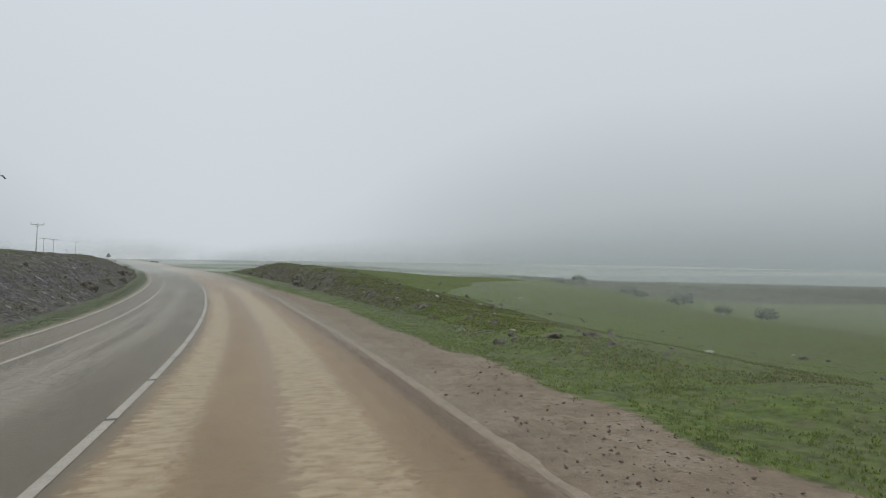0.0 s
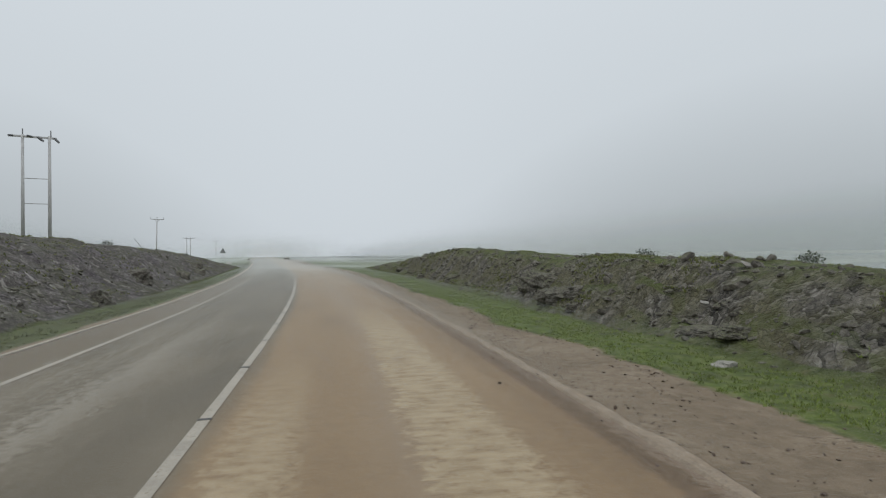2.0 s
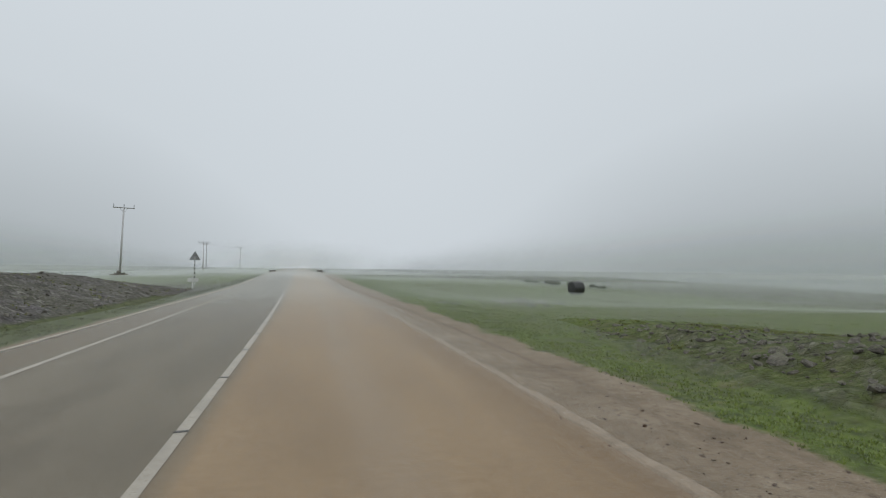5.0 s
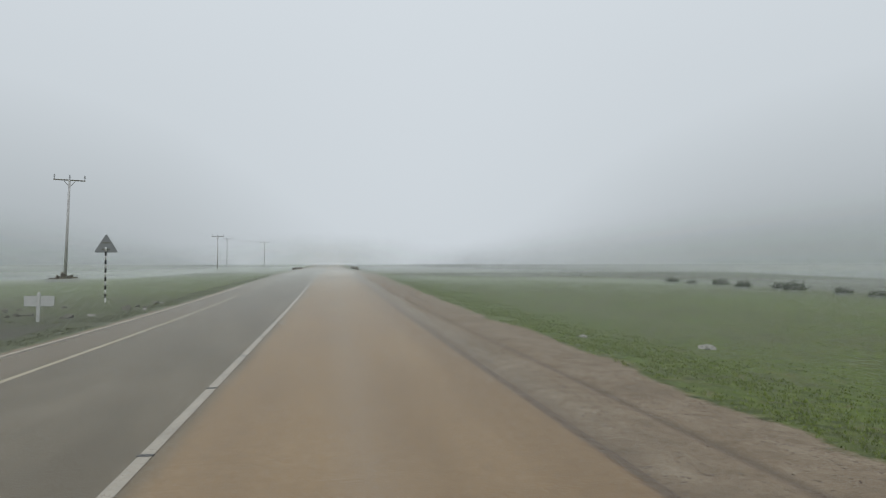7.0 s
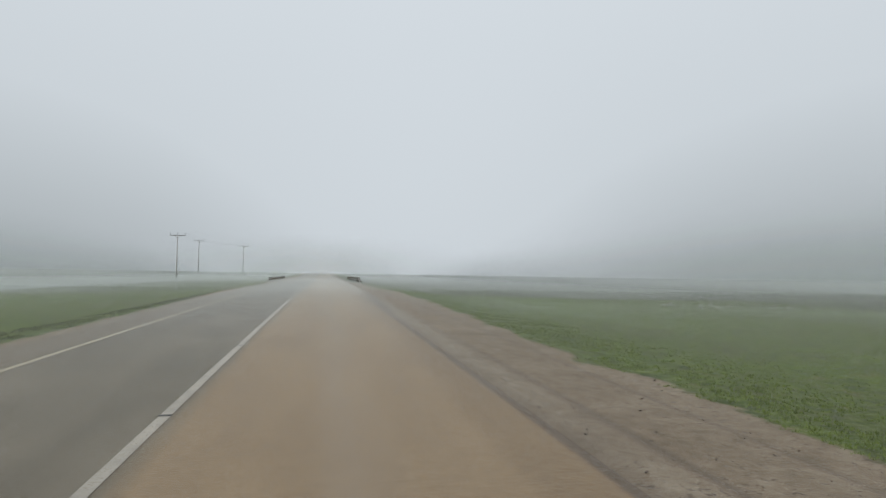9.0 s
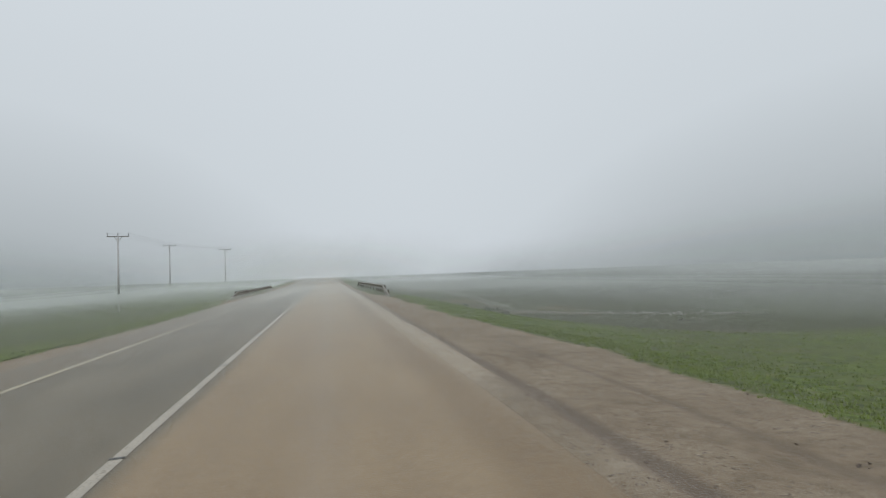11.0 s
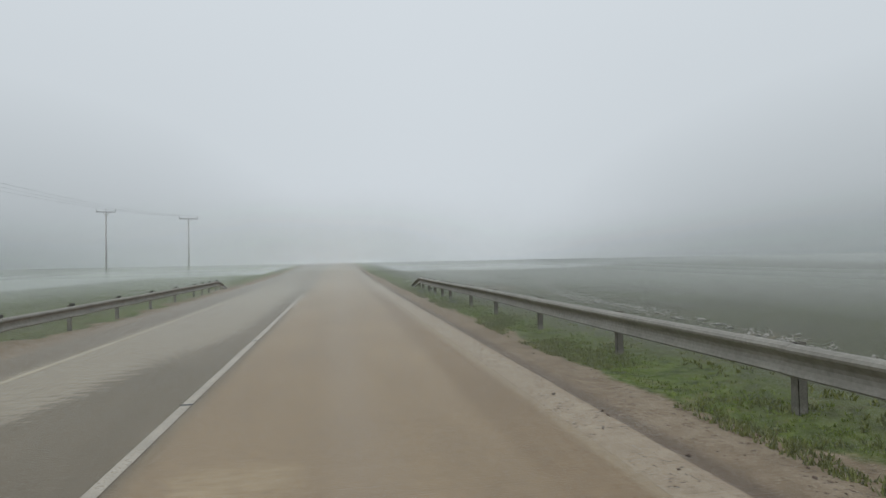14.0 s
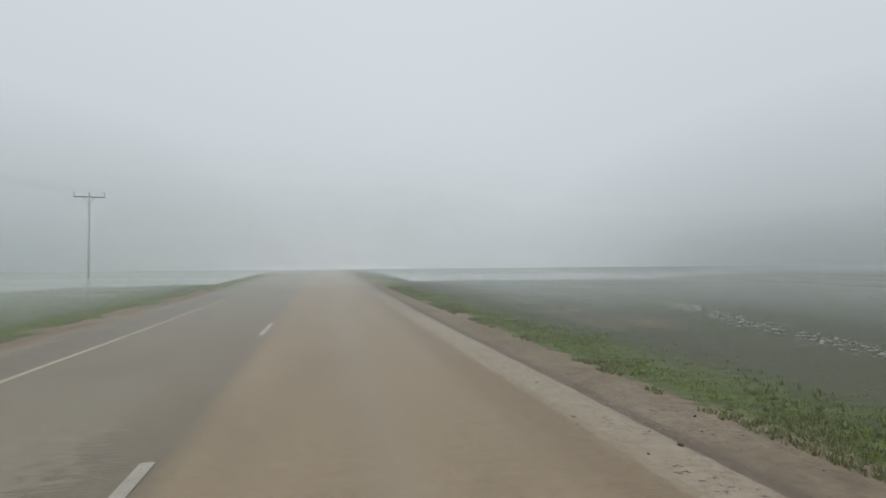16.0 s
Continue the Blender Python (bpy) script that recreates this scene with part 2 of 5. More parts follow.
def ground_material():
    m, n, l, b = mat("hillside")
    co = n.new("ShaderNodeTexCoord").outputs["Object"]
    big, mid, fine, grit = (noise_node(n, l, co, s, d, 0.62) for s, d in ((0.09, 5), (0.7, 6), (4.5, 6), (26, 4)))
    turf = ramp(n, l, fine, (0.28, (0.046, 0.062, 0.011)), (0.5, (0.098, 0.140, 0.021)), (0.72, (0.160, 0.208, 0.040)))
    worn = ramp(n, l, fine, (0.3, (0.062, 0.066, 0.030)), (0.7, (0.14, 0.145, 0.062)))
    tuft = noise_node(n, l, co, 1.9, 5, 0.7)
    turf = mixc(n, l, ramp(n, l, tuft, (0.52, 0.0), (0.62, 0.75)), turf, ramp(n, l, fine, (0.3, (0.030, 0.042, 0.012)), (0.7, (0.085, 0.105, 0.030))))
    turf = mixc(n, l, ramp(n, l, tuft, (0.36, 0.7), (0.44, 0.0)), turf, ramp(n, l, fine, (0.3, (0.135, 0.120, 0.050)), (0.7, (0.215, 0.195, 0.095))))
    patch = maths(n, l, "MULTIPLY_ADD", big, 0.6, maths(n, l, "MULTIPLY", mid, 0.6))
    green = mixc(n, l, ramp(n, l, patch, (0.50, 0.0), (0.72, 0.75)), turf, worn)
    green = mixc(n, l, maths(n, l, "MULTIPLY", attr(n, "dry"), 0.85), green, ramp(n, l, fine, (0.3, (0.048, 0.046, 0.034)), (0.7, (0.115, 0.110, 0.078))))
    warp = n.new("ShaderNodeVectorMath")
    warp.operation = "ADD"
    wob = n.new("ShaderNodeTexNoise")
    wob.inputs["Scale"].default_value, wob.inputs["Detail"].default_value = 1.2, 3
    l.new(co, wob.inputs["Vector"])
    l.new(co, warp.inputs[0])
    l.new(wob.outputs["Color"], warp.inputs[1])
    cells, seams = n.new("ShaderNodeTexVoronoi"), n.new("ShaderNodeTexVoronoi")
    seams.feature = "DISTANCE_TO_EDGE"
    tilt = n.new("ShaderNodeMapping")
    tilt.inputs["Scale"].default_value = (5.2, 5.2, 8.0)
    tilt.inputs["Rotation"].default_value = (0.25, 0.1, 0)
    l.new(warp.outputs[0], tilt.inputs["Vector"])
    for node in (cells, seams):
        node.inputs["Scale"].default_value = 1.0
        l.new(tilt.outputs[0], node.inputs["Vector"])
    block = n.new("ShaderNodeSeparateColor")
    l.new(cells.outputs["Color"], block.inputs[0])
    speck = noise_node(n, l, co, 14, 5, 0.7)
    tone = maths(n, l, "ADD", maths(n, l, "MULTIPLY", fine, 0.40), maths(n, l, "ADD", maths(n, l, "MULTIPLY", block.outputs[0], 0.22), maths(n, l, "MULTIPLY", speck, 0.38)))
    stone = ramp(n, l, tone, (0.35, (0.034, 0.031, 0.026)), (0.48, (0.125, 0.114, 0.096)), (0.60, (0.24, 0.222, 0.19)), (0.74, (0.44, 0.415, 0.37)))
    layers = noise_node(n, l, warp.outputs[0], 1.0, 6, 0.72, (1.1, 1.1, 11.0))
    streak = noise_node(n, l, warp.outputs[0], 1.0, 4, 0.6, (2.6, 2.6, 0.45))
    slate = ramp(n, l, maths(n, l, "ADD", maths(n, l, "MULTIPLY", layers, 0.65), maths(n, l, "MULTIPLY", speck, 0.35)), (0.38, (0.030, 0.025, 0.027)), (0.48, (0.115, 0.100, 0.102)), (0.58, (0.24, 0.218, 0.215)), (0.68, (0.52, 0.49, 0.46)))
    slate = mixc(n, l, ramp(n, l, streak, (0.60, 0.0), (0.66, 0.8)), slate, (0.46, 0.43, 0.40))
    stone = mixc(n, l, attr(n, "shale"), stone, slate)
    joint = ramp(n, l, seams.outputs["Distance"], (0.0, 0.45), (0.10, 1.0))
    stone = mixc(n, l, maths(n, l, "MULTIPLY_ADD", joint, 0.55, 0.45), (0.03, 0.03, 0.022), stone)
    stain = maths(n, l, "MULTIPLY", ramp(n, l, mid, (0.40, 0.0), (0.58, 0.75)), maths(n, l, "MULTIPLY_ADD", attr(n, "shale"), -0.8, 1.0))
    stone = mixc(n, l, stain, stone, ramp(n, l, speck, (0.3, (0.062, 0.056, 0.030)), (0.55, (0.150, 0.140, 0.070)), (0.72, (0.24, 0.22, 0.12))))
    geo = n.new("ShaderNodeNewGeometry")
    sep = n.new("ShaderNodeSeparateXYZ")
    l.new(geo.outputs["True Normal"], sep.inputs[0])
    mossy = maths(n, l, "MULTIPLY", ramp(n, l, maths(n, l, "ADD", maths(n, l, "MULTIPLY", sep.outputs["Z"], 0.75), maths(n, l, "MULTIPLY", mid, 0.5)), (0.80, 0.0), (0.98, 1.0)), maths(n, l, "MULTIPLY_ADD", attr(n, "shale"), -0.5, 0.85))
    rocky = mixc(n, l, mossy, stone, green)
    cover = ramp(n, l, maths(n, l, "ADD", attr(n, "rock"), maths(n, l, "MULTIPLY_ADD", fine, 0.5, -0.25)), (0.3, 0.0), (0.6, 1.0))
    base = mixc(n, l, cover, green, rocky)
    mud = ramp(n, l, maths(n, l, "ADD", maths(n, l, "MULTIPLY", mid, 0.5), maths(n, l, "MULTIPLY", fine, 0.5)), (0.30, (0.136, 0.100, 0.064)), (0.52, (0.240, 0.185, 0.125)), (0.72, (0.35, 0.286, 0.208)))
    bare = ramp(n, l, maths(n, l, "ADD", attr(n, "dirt"), maths(n, l, "MULTIPLY_ADD", fine, 0.7, -0.35)), (0.4, 0.0), (0.62, 1.0))
    mud = mixc(n, l, ramp(n, l, maths(n, l, "ADD", attr(n, "wet"), maths(n, l, "MULTIPLY_ADD", fine, 0.5, -0.25)), (0.26, 0.0), (0.75, 0.75)), mud, ramp(n, l, speck, (0.3, (0.085, 0.062, 0.045)), (0.7, (0.17, 0.126, 0.094))))
    mud = mixc(n, l, ramp(n, l, maths(n, l, "ADD", attr(n, "silt"), maths(n, l, "MULTIPLY_ADD", fine, 0.4, -0.2)), (0.35, 0.0), (0.6, 0.9)), mud, ramp(n, l, fine, (0.3, (0.30, 0.238, 0.17)), (0.7, (0.42, 0.345, 0.255))))
    fleck = maths(n, l, "MULTIPLY", ramp(n, l, speck, (0.57, 0.0), (0.62, 0.85)), ramp(n, l, mid, (0.40, 0.0), (0.55, 1.0)))
    mud = mixc(n, l, fleck, mud, (0.085, 0.058, 0.042))
    crumbs = maths(n, l, "MULTIPLY", ramp(n, l, grit, (0.58, 0.0), (0.66, 0.6)), ramp(n, l, mid, (0.45, 0.0), (0.6, 1.0)))
    mud = mixc(n, l, crumbs, mud, (0.46, 0.385, 0.30))
    base = mixc(n, l, bare, base, mud)
    l.new(base, b.inputs["Base Color"])
    b.inputs["Roughness"].default_value = 0.85
    b.inputs["Specular IOR Level"].default_value = 0.22
    b.inputs["Sheen Weight"].default_value = 0.02
    b.inputs["Sheen Roughness"].default_value = 0.5
    lumps = maths(n, l, "MULTIPLY", fine, maths(n, l, "MULTIPLY_ADD", bare, -0.72, 1.0))
    craggy = maths(n, l, "MULTIPLY", joint, maths(n, l, "MULTIPLY", cover, 0.7))
    bump(n, l, b, maths(n, l, "ADD", craggy, maths(n, l, "ADD", lumps, maths(n, l, "MULTIPLY_ADD", grit, 0.3, maths(n, l, "MULTIPLY", speck, maths(n, l, "MULTIPLY", cover, 0.9))))), 0.85, 0.08)
    return m


def road_material():
    """UV: metres to the right of the centre line, metres along it."""
    m, n, l, b = mat("muddy_asphalt")
    uv = n.new("ShaderNodeUVMap").outputs[0]
    sep = n.new("ShaderNodeSeparateXYZ")
    l.new(uv, sep.inputs[0])
    lat, along = sep.outputs["X"], sep.outputs["Y"]
    long_n = noise_node(n, l, uv, 1.0, 5, 0.6, (1.6, 0.05, 1))
    mid = noise_node(n, l, uv, 1.0, 6, 0.62, (1.0, 0.22, 1))
    fine = noise_node(n, l, uv, 7.0, 6, 0.65)
    grit = noise_node(n, l, uv, 60.0, 3, 0.6)
    crust = noise_node(n, l, uv, 3.2, 5, 0.6, (1.0, 2.2, 1))
    late_on = ramp(n, l, maths(n, l, "MULTIPLY_ADD", along, 1 / 60, -40 / 60), (0.0, 0.0), (1.0, 1.0))
    chip = noise_node(n, l, uv, 8.0, 4, 0.65)
    tar = ramp(n, l, maths(n, l, "ADD", maths(n, l, "MULTIPLY", mid, 0.6), maths(n, l, "MULTIPLY", grit, 0.4)), (0.3, (0.116, 0.096, 0.066)), (0.7, (0.200, 0.168, 0.118)))
    dust = (0.235, 0.202, 0.155)
    mud = ramp(n, l, maths(n, l, "ADD", maths(n, l, "MULTIPLY", mid, 0.5), maths(n, l, "MULTIPLY", fine, 0.5)), (0.3, (0.218, 0.148, 0.082)), (0.55, (0.300, 0.210, 0.122)), (0.75, (0.370, 0.270, 0.166)))
    mud = mixc(n, l, late_on, mud, ramp(n, l, maths(n, l, "ADD", maths(n, l, "MULTIPLY", mid, 0.5), maths(n, l, "MULTIPLY", fine, 0.5)), (0.3, (0.225, 0.163, 0.100)), (0.55, (0.308, 0.230, 0.146)), (0.75, (0.380, 0.294, 0.194))))
    pale = ramp(n, l, crust, (0.35, (0.325, 0.245, 0.150)), (0.6, (0.44, 0.345, 0.222)))
    edge = maths(n, l, "MULTIPLY_ADD", long_n, 0.9, -0.45)
    ragged = maths(n, l, "ADD", maths(n, l, "MULTIPLY_ADD", crust, 0.6, -0.3), maths(n, l, "MULTIPLY_ADD", chip, 0.9, -0.45))

    def band(a, c, soft, jitter):
        x = maths(n, l, "ADD", lat, jitter)
        up = ramp(n, l, maths(n, l, "MULTIPLY_ADD", x, 1 / soft, -a / soft + 0.5), (0.0, 0.0), (1.0, 1.0))
        down = ramp(n, l, maths(n, l, "MULTIPLY_ADD", x, -1 / soft, c / soft + 0.5), (0.0, 0.0), (1.0, 1.0))
        return maths(n, l, "MULTIPLY", up, down)

    def stretch_of(a, c, soft):
        up = ramp(n, l, maths(n, l, "MULTIPLY_ADD", along, 1 / soft, -a / soft), (0.0, 0.0), (1.0, 1.0))
        down = ramp(n, l, maths(n, l, "MULTIPLY_ADD", along, -1 / soft, c / soft), (0.0, 0.0), (1.0, 1.0))
        return maths(n, l, "MULTIPLY", up, down)

    tar = mixc(n, l, maths(n, l, "MULTIPLY", ramp(n, l, maths(n, l, "MULTIPLY_ADD", along, 1 / 40, -116 / 40), (0.0, 0.0), (1.0, 1.0)), 0.85), tar, ramp(n, l, fine, (0.3, (0.140, 0.110, 0.072)), (0.7, (0.205, 0.166, 0.114))))
    tar = mixc(n, l, maths(n, l, "MULTIPLY", ramp(n, l, maths(n, l, "MULTIPLY_ADD", along, 1 / 22, -158 / 22), (0.0, 0.0), (1.0, 1.0)), 0.8), tar, ramp(n, l, fine, (0.3, (0.185, 0.143, 0.096)), (0.7, (0.262, 0.208, 0.144))))
    col = mixc(n, l, ramp(n, l, mid, (0.45, 0.0), (0.75, 0.55)), tar, dust)
    early = stretch_of(-400, -52, 14)
    late = stretch_of(116, 178, 14)
    shift = maths(n, l, "MULTIPLY_ADD", ramp(n, l, maths(n, l, "MULTIPLY_ADD", along, 1 / 12, -133 / 12), (0.0, 0.0), (1.0, 1.0)), -1.5, 0.95)
    # dried wash of silt over the far lane, at the first bend and on the causeway
    col = mixc(n, l, maths(n, l, "MULTIPLY", maths(n, l, "MULTIPLY", band(-2.9, -1.2, 0.8, edge), early), ramp(n, l, maths(n, l, "ADD", maths(n, l, "MULTIPLY", chip, 0.45), maths(n, l, "MULTIPLY", long_n, 0.55)), (0.46, 0.0), (0.56, 0.7))), col, (0.35, 0.31, 0.25))
    clots = noise_node(n, l, uv, 5.0, 6, 0.72, (1.0, 1.5, 1))
    frayed = maths(n, l, "ADD", band(-4.4, -1.25, 1.3, maths(n, l, "ADD", shift, edge)), maths(n, l, "MULTIPLY_ADD", clots, 2.4, -1.2))
    col = mixc(n, l, maths(n, l, "MULTIPLY", maths(n, l, "MULTIPLY", ramp(n, l, frayed, (0.40, 0.0), (0.52, 1.0)), late), 0.8), col, ramp(n, l, clots, (0.40, (0.27, 0.232, 0.172)), (0.60, (0.37, 0.322, 0.246))))
    col = mixc(n, l, band(-4.6, -3.25, 0.25, ragged), col, ramp(n, l, fine, (0.3, (0.132, 0.104, 0.070)), (0.7, (0.215, 0.175, 0.122))))
    col = mixc(n, l, band(0.17, 9.0, 0.25, maths(n, l, "MULTIPLY", edge, 0.6)), col, mud)
    col = mixc(n, l, maths(n, l, "MULTIPLY", band(1.75, 2.15, 0.5, edge), 0.35), col, (0.33, 0.27, 0.21))
    wet_end = stretch_of(-400, -8, 30)
    silt = stretch_of(80, 420, 16)
    rutted = stretch_of(-8, 84, 12)
    crumbly = ramp(n, l, maths(n, l, "ADD", maths(n, l, "MULTIPLY", chip, 0.6), maths(n, l, "MULTIPLY", crust, 0.4)), (0.38, 0.1), (0.46, 0.95))
    for a, c, stop in ((0.36, 1.0, -64), (2.05, 2.98, -55)):
        col = mixc(n, l, maths(n, l, "MULTIPLY", maths(n, l, "MULTIPLY", band(a, c, 0.16, ragged), stretch_of(-400, stop, 7)), crumbly), col, pale)
    col = mixc(n, l, maths(n, l, "MULTIPLY", band(3.4, 4.6, 0.3, edge), 0.45), col, ramp(n, l, fine, (0.3, (0.150, 0.096, 0.050)), (0.7, (0.215, 0.150, 0.086))))
    col = mixc(n, l, maths(n, l, "MULTIPLY", band(3.72, 4.6, 0.10, maths(n, l, "MULTIPLY", ragged, 0.3)), maths(n, l, "MULTIPLY", wet_end, 0.85)), col, ramp(n, l, chip, (0.35, (0.098, 0.064, 0.038)), (0.65, (0.170, 0.116, 0.072))))
    col = mixc(n, l, maths(n, l, "MULTIPLY", band(3.97, 4.12, 0.10, maths(n, l, "MULTIPLY_ADD", chip, 0.5, -0.25)), maths(n, l, "MULTIPLY", wet_end, ramp(n, l, long_n, (0.38, 0.05), (0.60, 0.6)))), col, ramp(n, l, fine, (0.35, (0.27, 0.205, 0.15)), (0.65, (0.46, 0.385, 0.305))))
    col = mixc(n, l, maths(n, l, "MULTIPLY", band(4.0, 4.9, 0.08, maths(n, l, "ADD", maths(n, l, "MULTIPLY", edge, 0.25), maths(n, l, "MULTIPLY", ragged, 0.12))), maths(n, l, "MULTIPLY", silt, 0.7)), col, ramp(n, l, fine, (0.3, (0.27, 0.212, 0.14)), (0.7, (0.39, 0.318, 0.222))))
    col = mixc(n, l, maths(n, l, "MULTIPLY", band(4.02, 4.6, 0.07, maths(n, l, "MULTIPLY", ragged, 0.12)), maths(n, l, "MULTIPLY", rutted, 0.85)), col, ramp(n, l, chip, (0.35, (0.085, 0.060, 0.042)), (0.65, (0.150, 0.112, 0.080))))
    col = mixc(n, l, maths(n, l, "MULTIPLY", maths(n, l, "MULTIPLY", band(0.55, 1.45, 0.2, maths(n, l, "MULTIPLY", ragged, 0.5)), stretch_of(133.2, 134.2, 0.3)), maths(n, l, "MULTIPLY", crumbly, 0.6)), col, pale)
    blot = noise_node(n, l, uv, 0.55, 5, 0.6, (1.0, 0.45, 1))
    col = mixc(n, l, ramp(n, l, blot, (0.50, 0.0), (0.72, 0.24)), col, mixc(n, l, 1.0, col, (0.62, 0.60, 0.58), "MULTIPLY"))
    col = mixc(n, l, ramp(n, l, grit, (0.60, 0.0), (0.70, 0.35)), col, mixc(n, l, 1.0, col, (0.55, 0.52, 0.50), "MULTIPLY"))
    l.new(col, b.inputs["Base Color"])
    l.new(ramp(n, l, maths(n, l, "ADD", maths(n, l, "MULTIPLY", mid, 0.6), maths(n, l, "MULTIPLY", fine, 0.4)), (0.3, 0.58), (0.7, 0.80)), b.inputs["Roughness"])
    b.inputs["Coat Weight"].default_value, b.inputs["Coat Roughness"].default_value = 0.03, 0.4
    b.inputs["Specular IOR Level"].default_value = 0.18
    bump(n, l, b, maths(n, l, "ADD", maths(n, l, "MULTIPLY", grit, 0.4), maths(n, l, "MULTIPLY", crust, 1.0)), 0.25, 0.02)
    return m


def foliage(name, dark, light):
    m, n, l, b = mat(name)
    g = n.new("ShaderNodeNewGeometry").outputs["Random Per Island"]
    co = n.new("ShaderNodeTexCoord").outputs["Object"]
    f = maths(n, l, "ADD", maths(n, l, "MULTIPLY", g, 0.6), maths(n, l, "MULTIPLY", noise_node(n, l, co, 0.5, 4), 0.4))
    l.new(ramp(n, l, f, (0.2, dark), (0.8, light)), b.inputs["Base Color"])
    b.inputs["Roughness"].default_value = 0.6
    b.inputs["Sheen Weight"].default_value = 0.2
    return m


M_GROUND, M_ROAD = ground_material(), road_material()


def worn_paint(name, col):
    """Road paint with chips and long scuffs where the asphalt shows."""
    m, n, l, b = mat(name)
    co = n.new("ShaderNodeTexCoord").outputs["Object"]
    soil, scuff, chip = noise_node(n, l, co, 1.3, 6, 0.65), noise_node(n, l, co, 9.0, 6, 0.7), noise_node(n, l, co, 42.0, 4, 0.65)
    paint = ramp(n, l, maths(n, l, "ADD", maths(n, l, "MULTIPLY", soil, 0.6), maths(n, l, "MULTIPLY", scuff, 0.4)), (0.34, tuple(c * 0.62 for c in col)), (0.66, tuple(c * 1.18 for c in col)))
    gone = ramp(n, l, maths(n, l, "ADD", maths(n, l, "MULTIPLY", chip, 0.5), maths(n, l, "ADD", maths(n, l, "MULTIPLY", scuff, 0.3), maths(n, l, "MULTIPLY", soil, 0.2))), (0.53, 0.0), (0.59, 0.8))
    l.new(mixc(n, l, gone, paint, (0.16, 0.130, 0.092)), b.inputs["Base Color"])
    b.inputs["Roughness"].default_value = 0.65
    bump(n, l, b, gone, -0.3, 0.003)
    return m


M_PAINT = worn_paint("worn_white_paint", (0.45, 0.40, 0.325))
M_YELLOW = worn_paint("worn_cream_paint", (0.46, 0.395, 0.27))
M_KERB = plain("dusty_concrete", (0.46, 0.41, 0.34), 0.85, 0, 0.35, 3.0, 0.004)
M_STEEL = plain("dull_galvanised_steel", (0.26, 0.247, 0.213), 0.6, 0.15, 0.3, 1.6, 0.001)
M_BLOCK = plain("dark_spacer_block", (0.09, 0.085, 0.075), 0.7, 0, 0.3, 8.0)
M_POST = plain("rusty_galvanised_post", (0.20, 0.186, 0.16), 0.65, 0.2, 0.4, 5.0)
# weathered grey, lifted paler in the colour as fog would fade the poles
M_WOOD = plain("weathered_pole_wood", (0.52, 0.515, 0.505), 0.8, 0, 0.3, 4.0)
M_CERAMIC = plain("grey_insulator", (0.16, 0.16, 0.165), 0.35, 0, 0.15, 10.0)
M_TIN = plain("grey_sign_back", (0.30, 0.31, 0.31), 0.5, 0.4, 0.15, 6.0)
M_BLACK = plain("black_paint", (0.03, 0.03, 0.03), 0.5, 0, 0.2, 6.0)
M_WHITE = plain("white_paint", (0.62, 0.62, 0.60), 0.5, 0, 0.15, 6.0)
def rock_material():
    m, n, l, b = mat("grey_limestone")
    co = n.new("ShaderNodeNewGeometry")
    pos = co.outputs["Position"]
    f, g, h = noise_node(n, l, pos, 2.4, 8, 0.7), noise_node(n, l, pos, 13, 6, 0.65), noise_node(n, l, pos, 0.6, 4)
    grey = ramp(n, l, maths(n, l, "MULTIPLY_ADD", f, 0.55, maths(n, l, "MULTIPLY", g, 0.45)), (0.36, (0.05, 0.044, 0.037)), (0.5, (0.155, 0.141, 0.118)), (0.66, (0.34, 0.315, 0.27)))
    sep = n.new("ShaderNodeSeparateXYZ")
    l.new(co.outputs["Normal"], sep.inputs[0])
    moss = ramp(n, l, maths(n, l, "ADD", maths(n, l, "MULTIPLY", sep.outputs["Z"], 0.4), maths(n, l, "ADD", maths(n, l, "MULTIPLY", h, 0.5), maths(n, l, "MULTIPLY", g, 0.5))), (0.72, 0.0), (0.95, 0.75))
    l.new(mixc(n, l, moss, grey, ramp(n, l, g, (0.3, (0.055, 0.062, 0.024)), (0.7, (0.14, 0.15, 0.06)))), b.inputs["Base Color"])
    b.inputs["Roughness"].default_value = 0.85
    bump(n, l, b, maths(n, l, "ADD", g, maths(n, l, "MULTIPLY", f, 0.6)), 0.9, 0.06)
    return m


M_ROCK = rock_material()
M_PALE = plain("pale_limestone", (0.34, 0.325, 0.29), 0.85, 0, 0.35, 3.0, 0.02)
M_CLOD = plain("mud_clod", (0.11, 0.075, 0.055), 0.9, 0, 0.4, 9.0, 0.01)
M_BALE = plain("dark_wrapped_bale", (0.045, 0.045, 0.045), 0.5, 0, 0.4, 2.0, 0.02)
M_GRASS = foliage("wet_grass", (0.100, 0.138, 0.018), (0.225, 0.285, 0.048))
M_BUSH = foliage("dark_shrub", (0.022, 0.032, 0.014), (0.075, 0.095, 0.04))
M_CRUST = plain("dried_mud", (0.29, 0.228, 0.165), 0.9, 0, 0.45, 5.0, 0.01)
M_STUD = plain("road_stud", (0.06, 0.055, 0.05), 0.6, 0, 0.3, 20.0)


# ---- mesh helpers ----
def raw(name, verts, faces, material, parent=None, label="", smooth_shade=False):
    me = bpy.data.meshes.new(name)
    me.from_pydata([tuple(v) for v in verts], [], faces)
    me.materials.append(material)
    if smooth_shade:
        me.polygons.foreach_set("use_smooth", [True] * len(me.polygons))
    me.update()
    ob = new(name, me)
    if parent:
        ob.parent = parent
    if label:
        tagged(ob, label)
    return ob


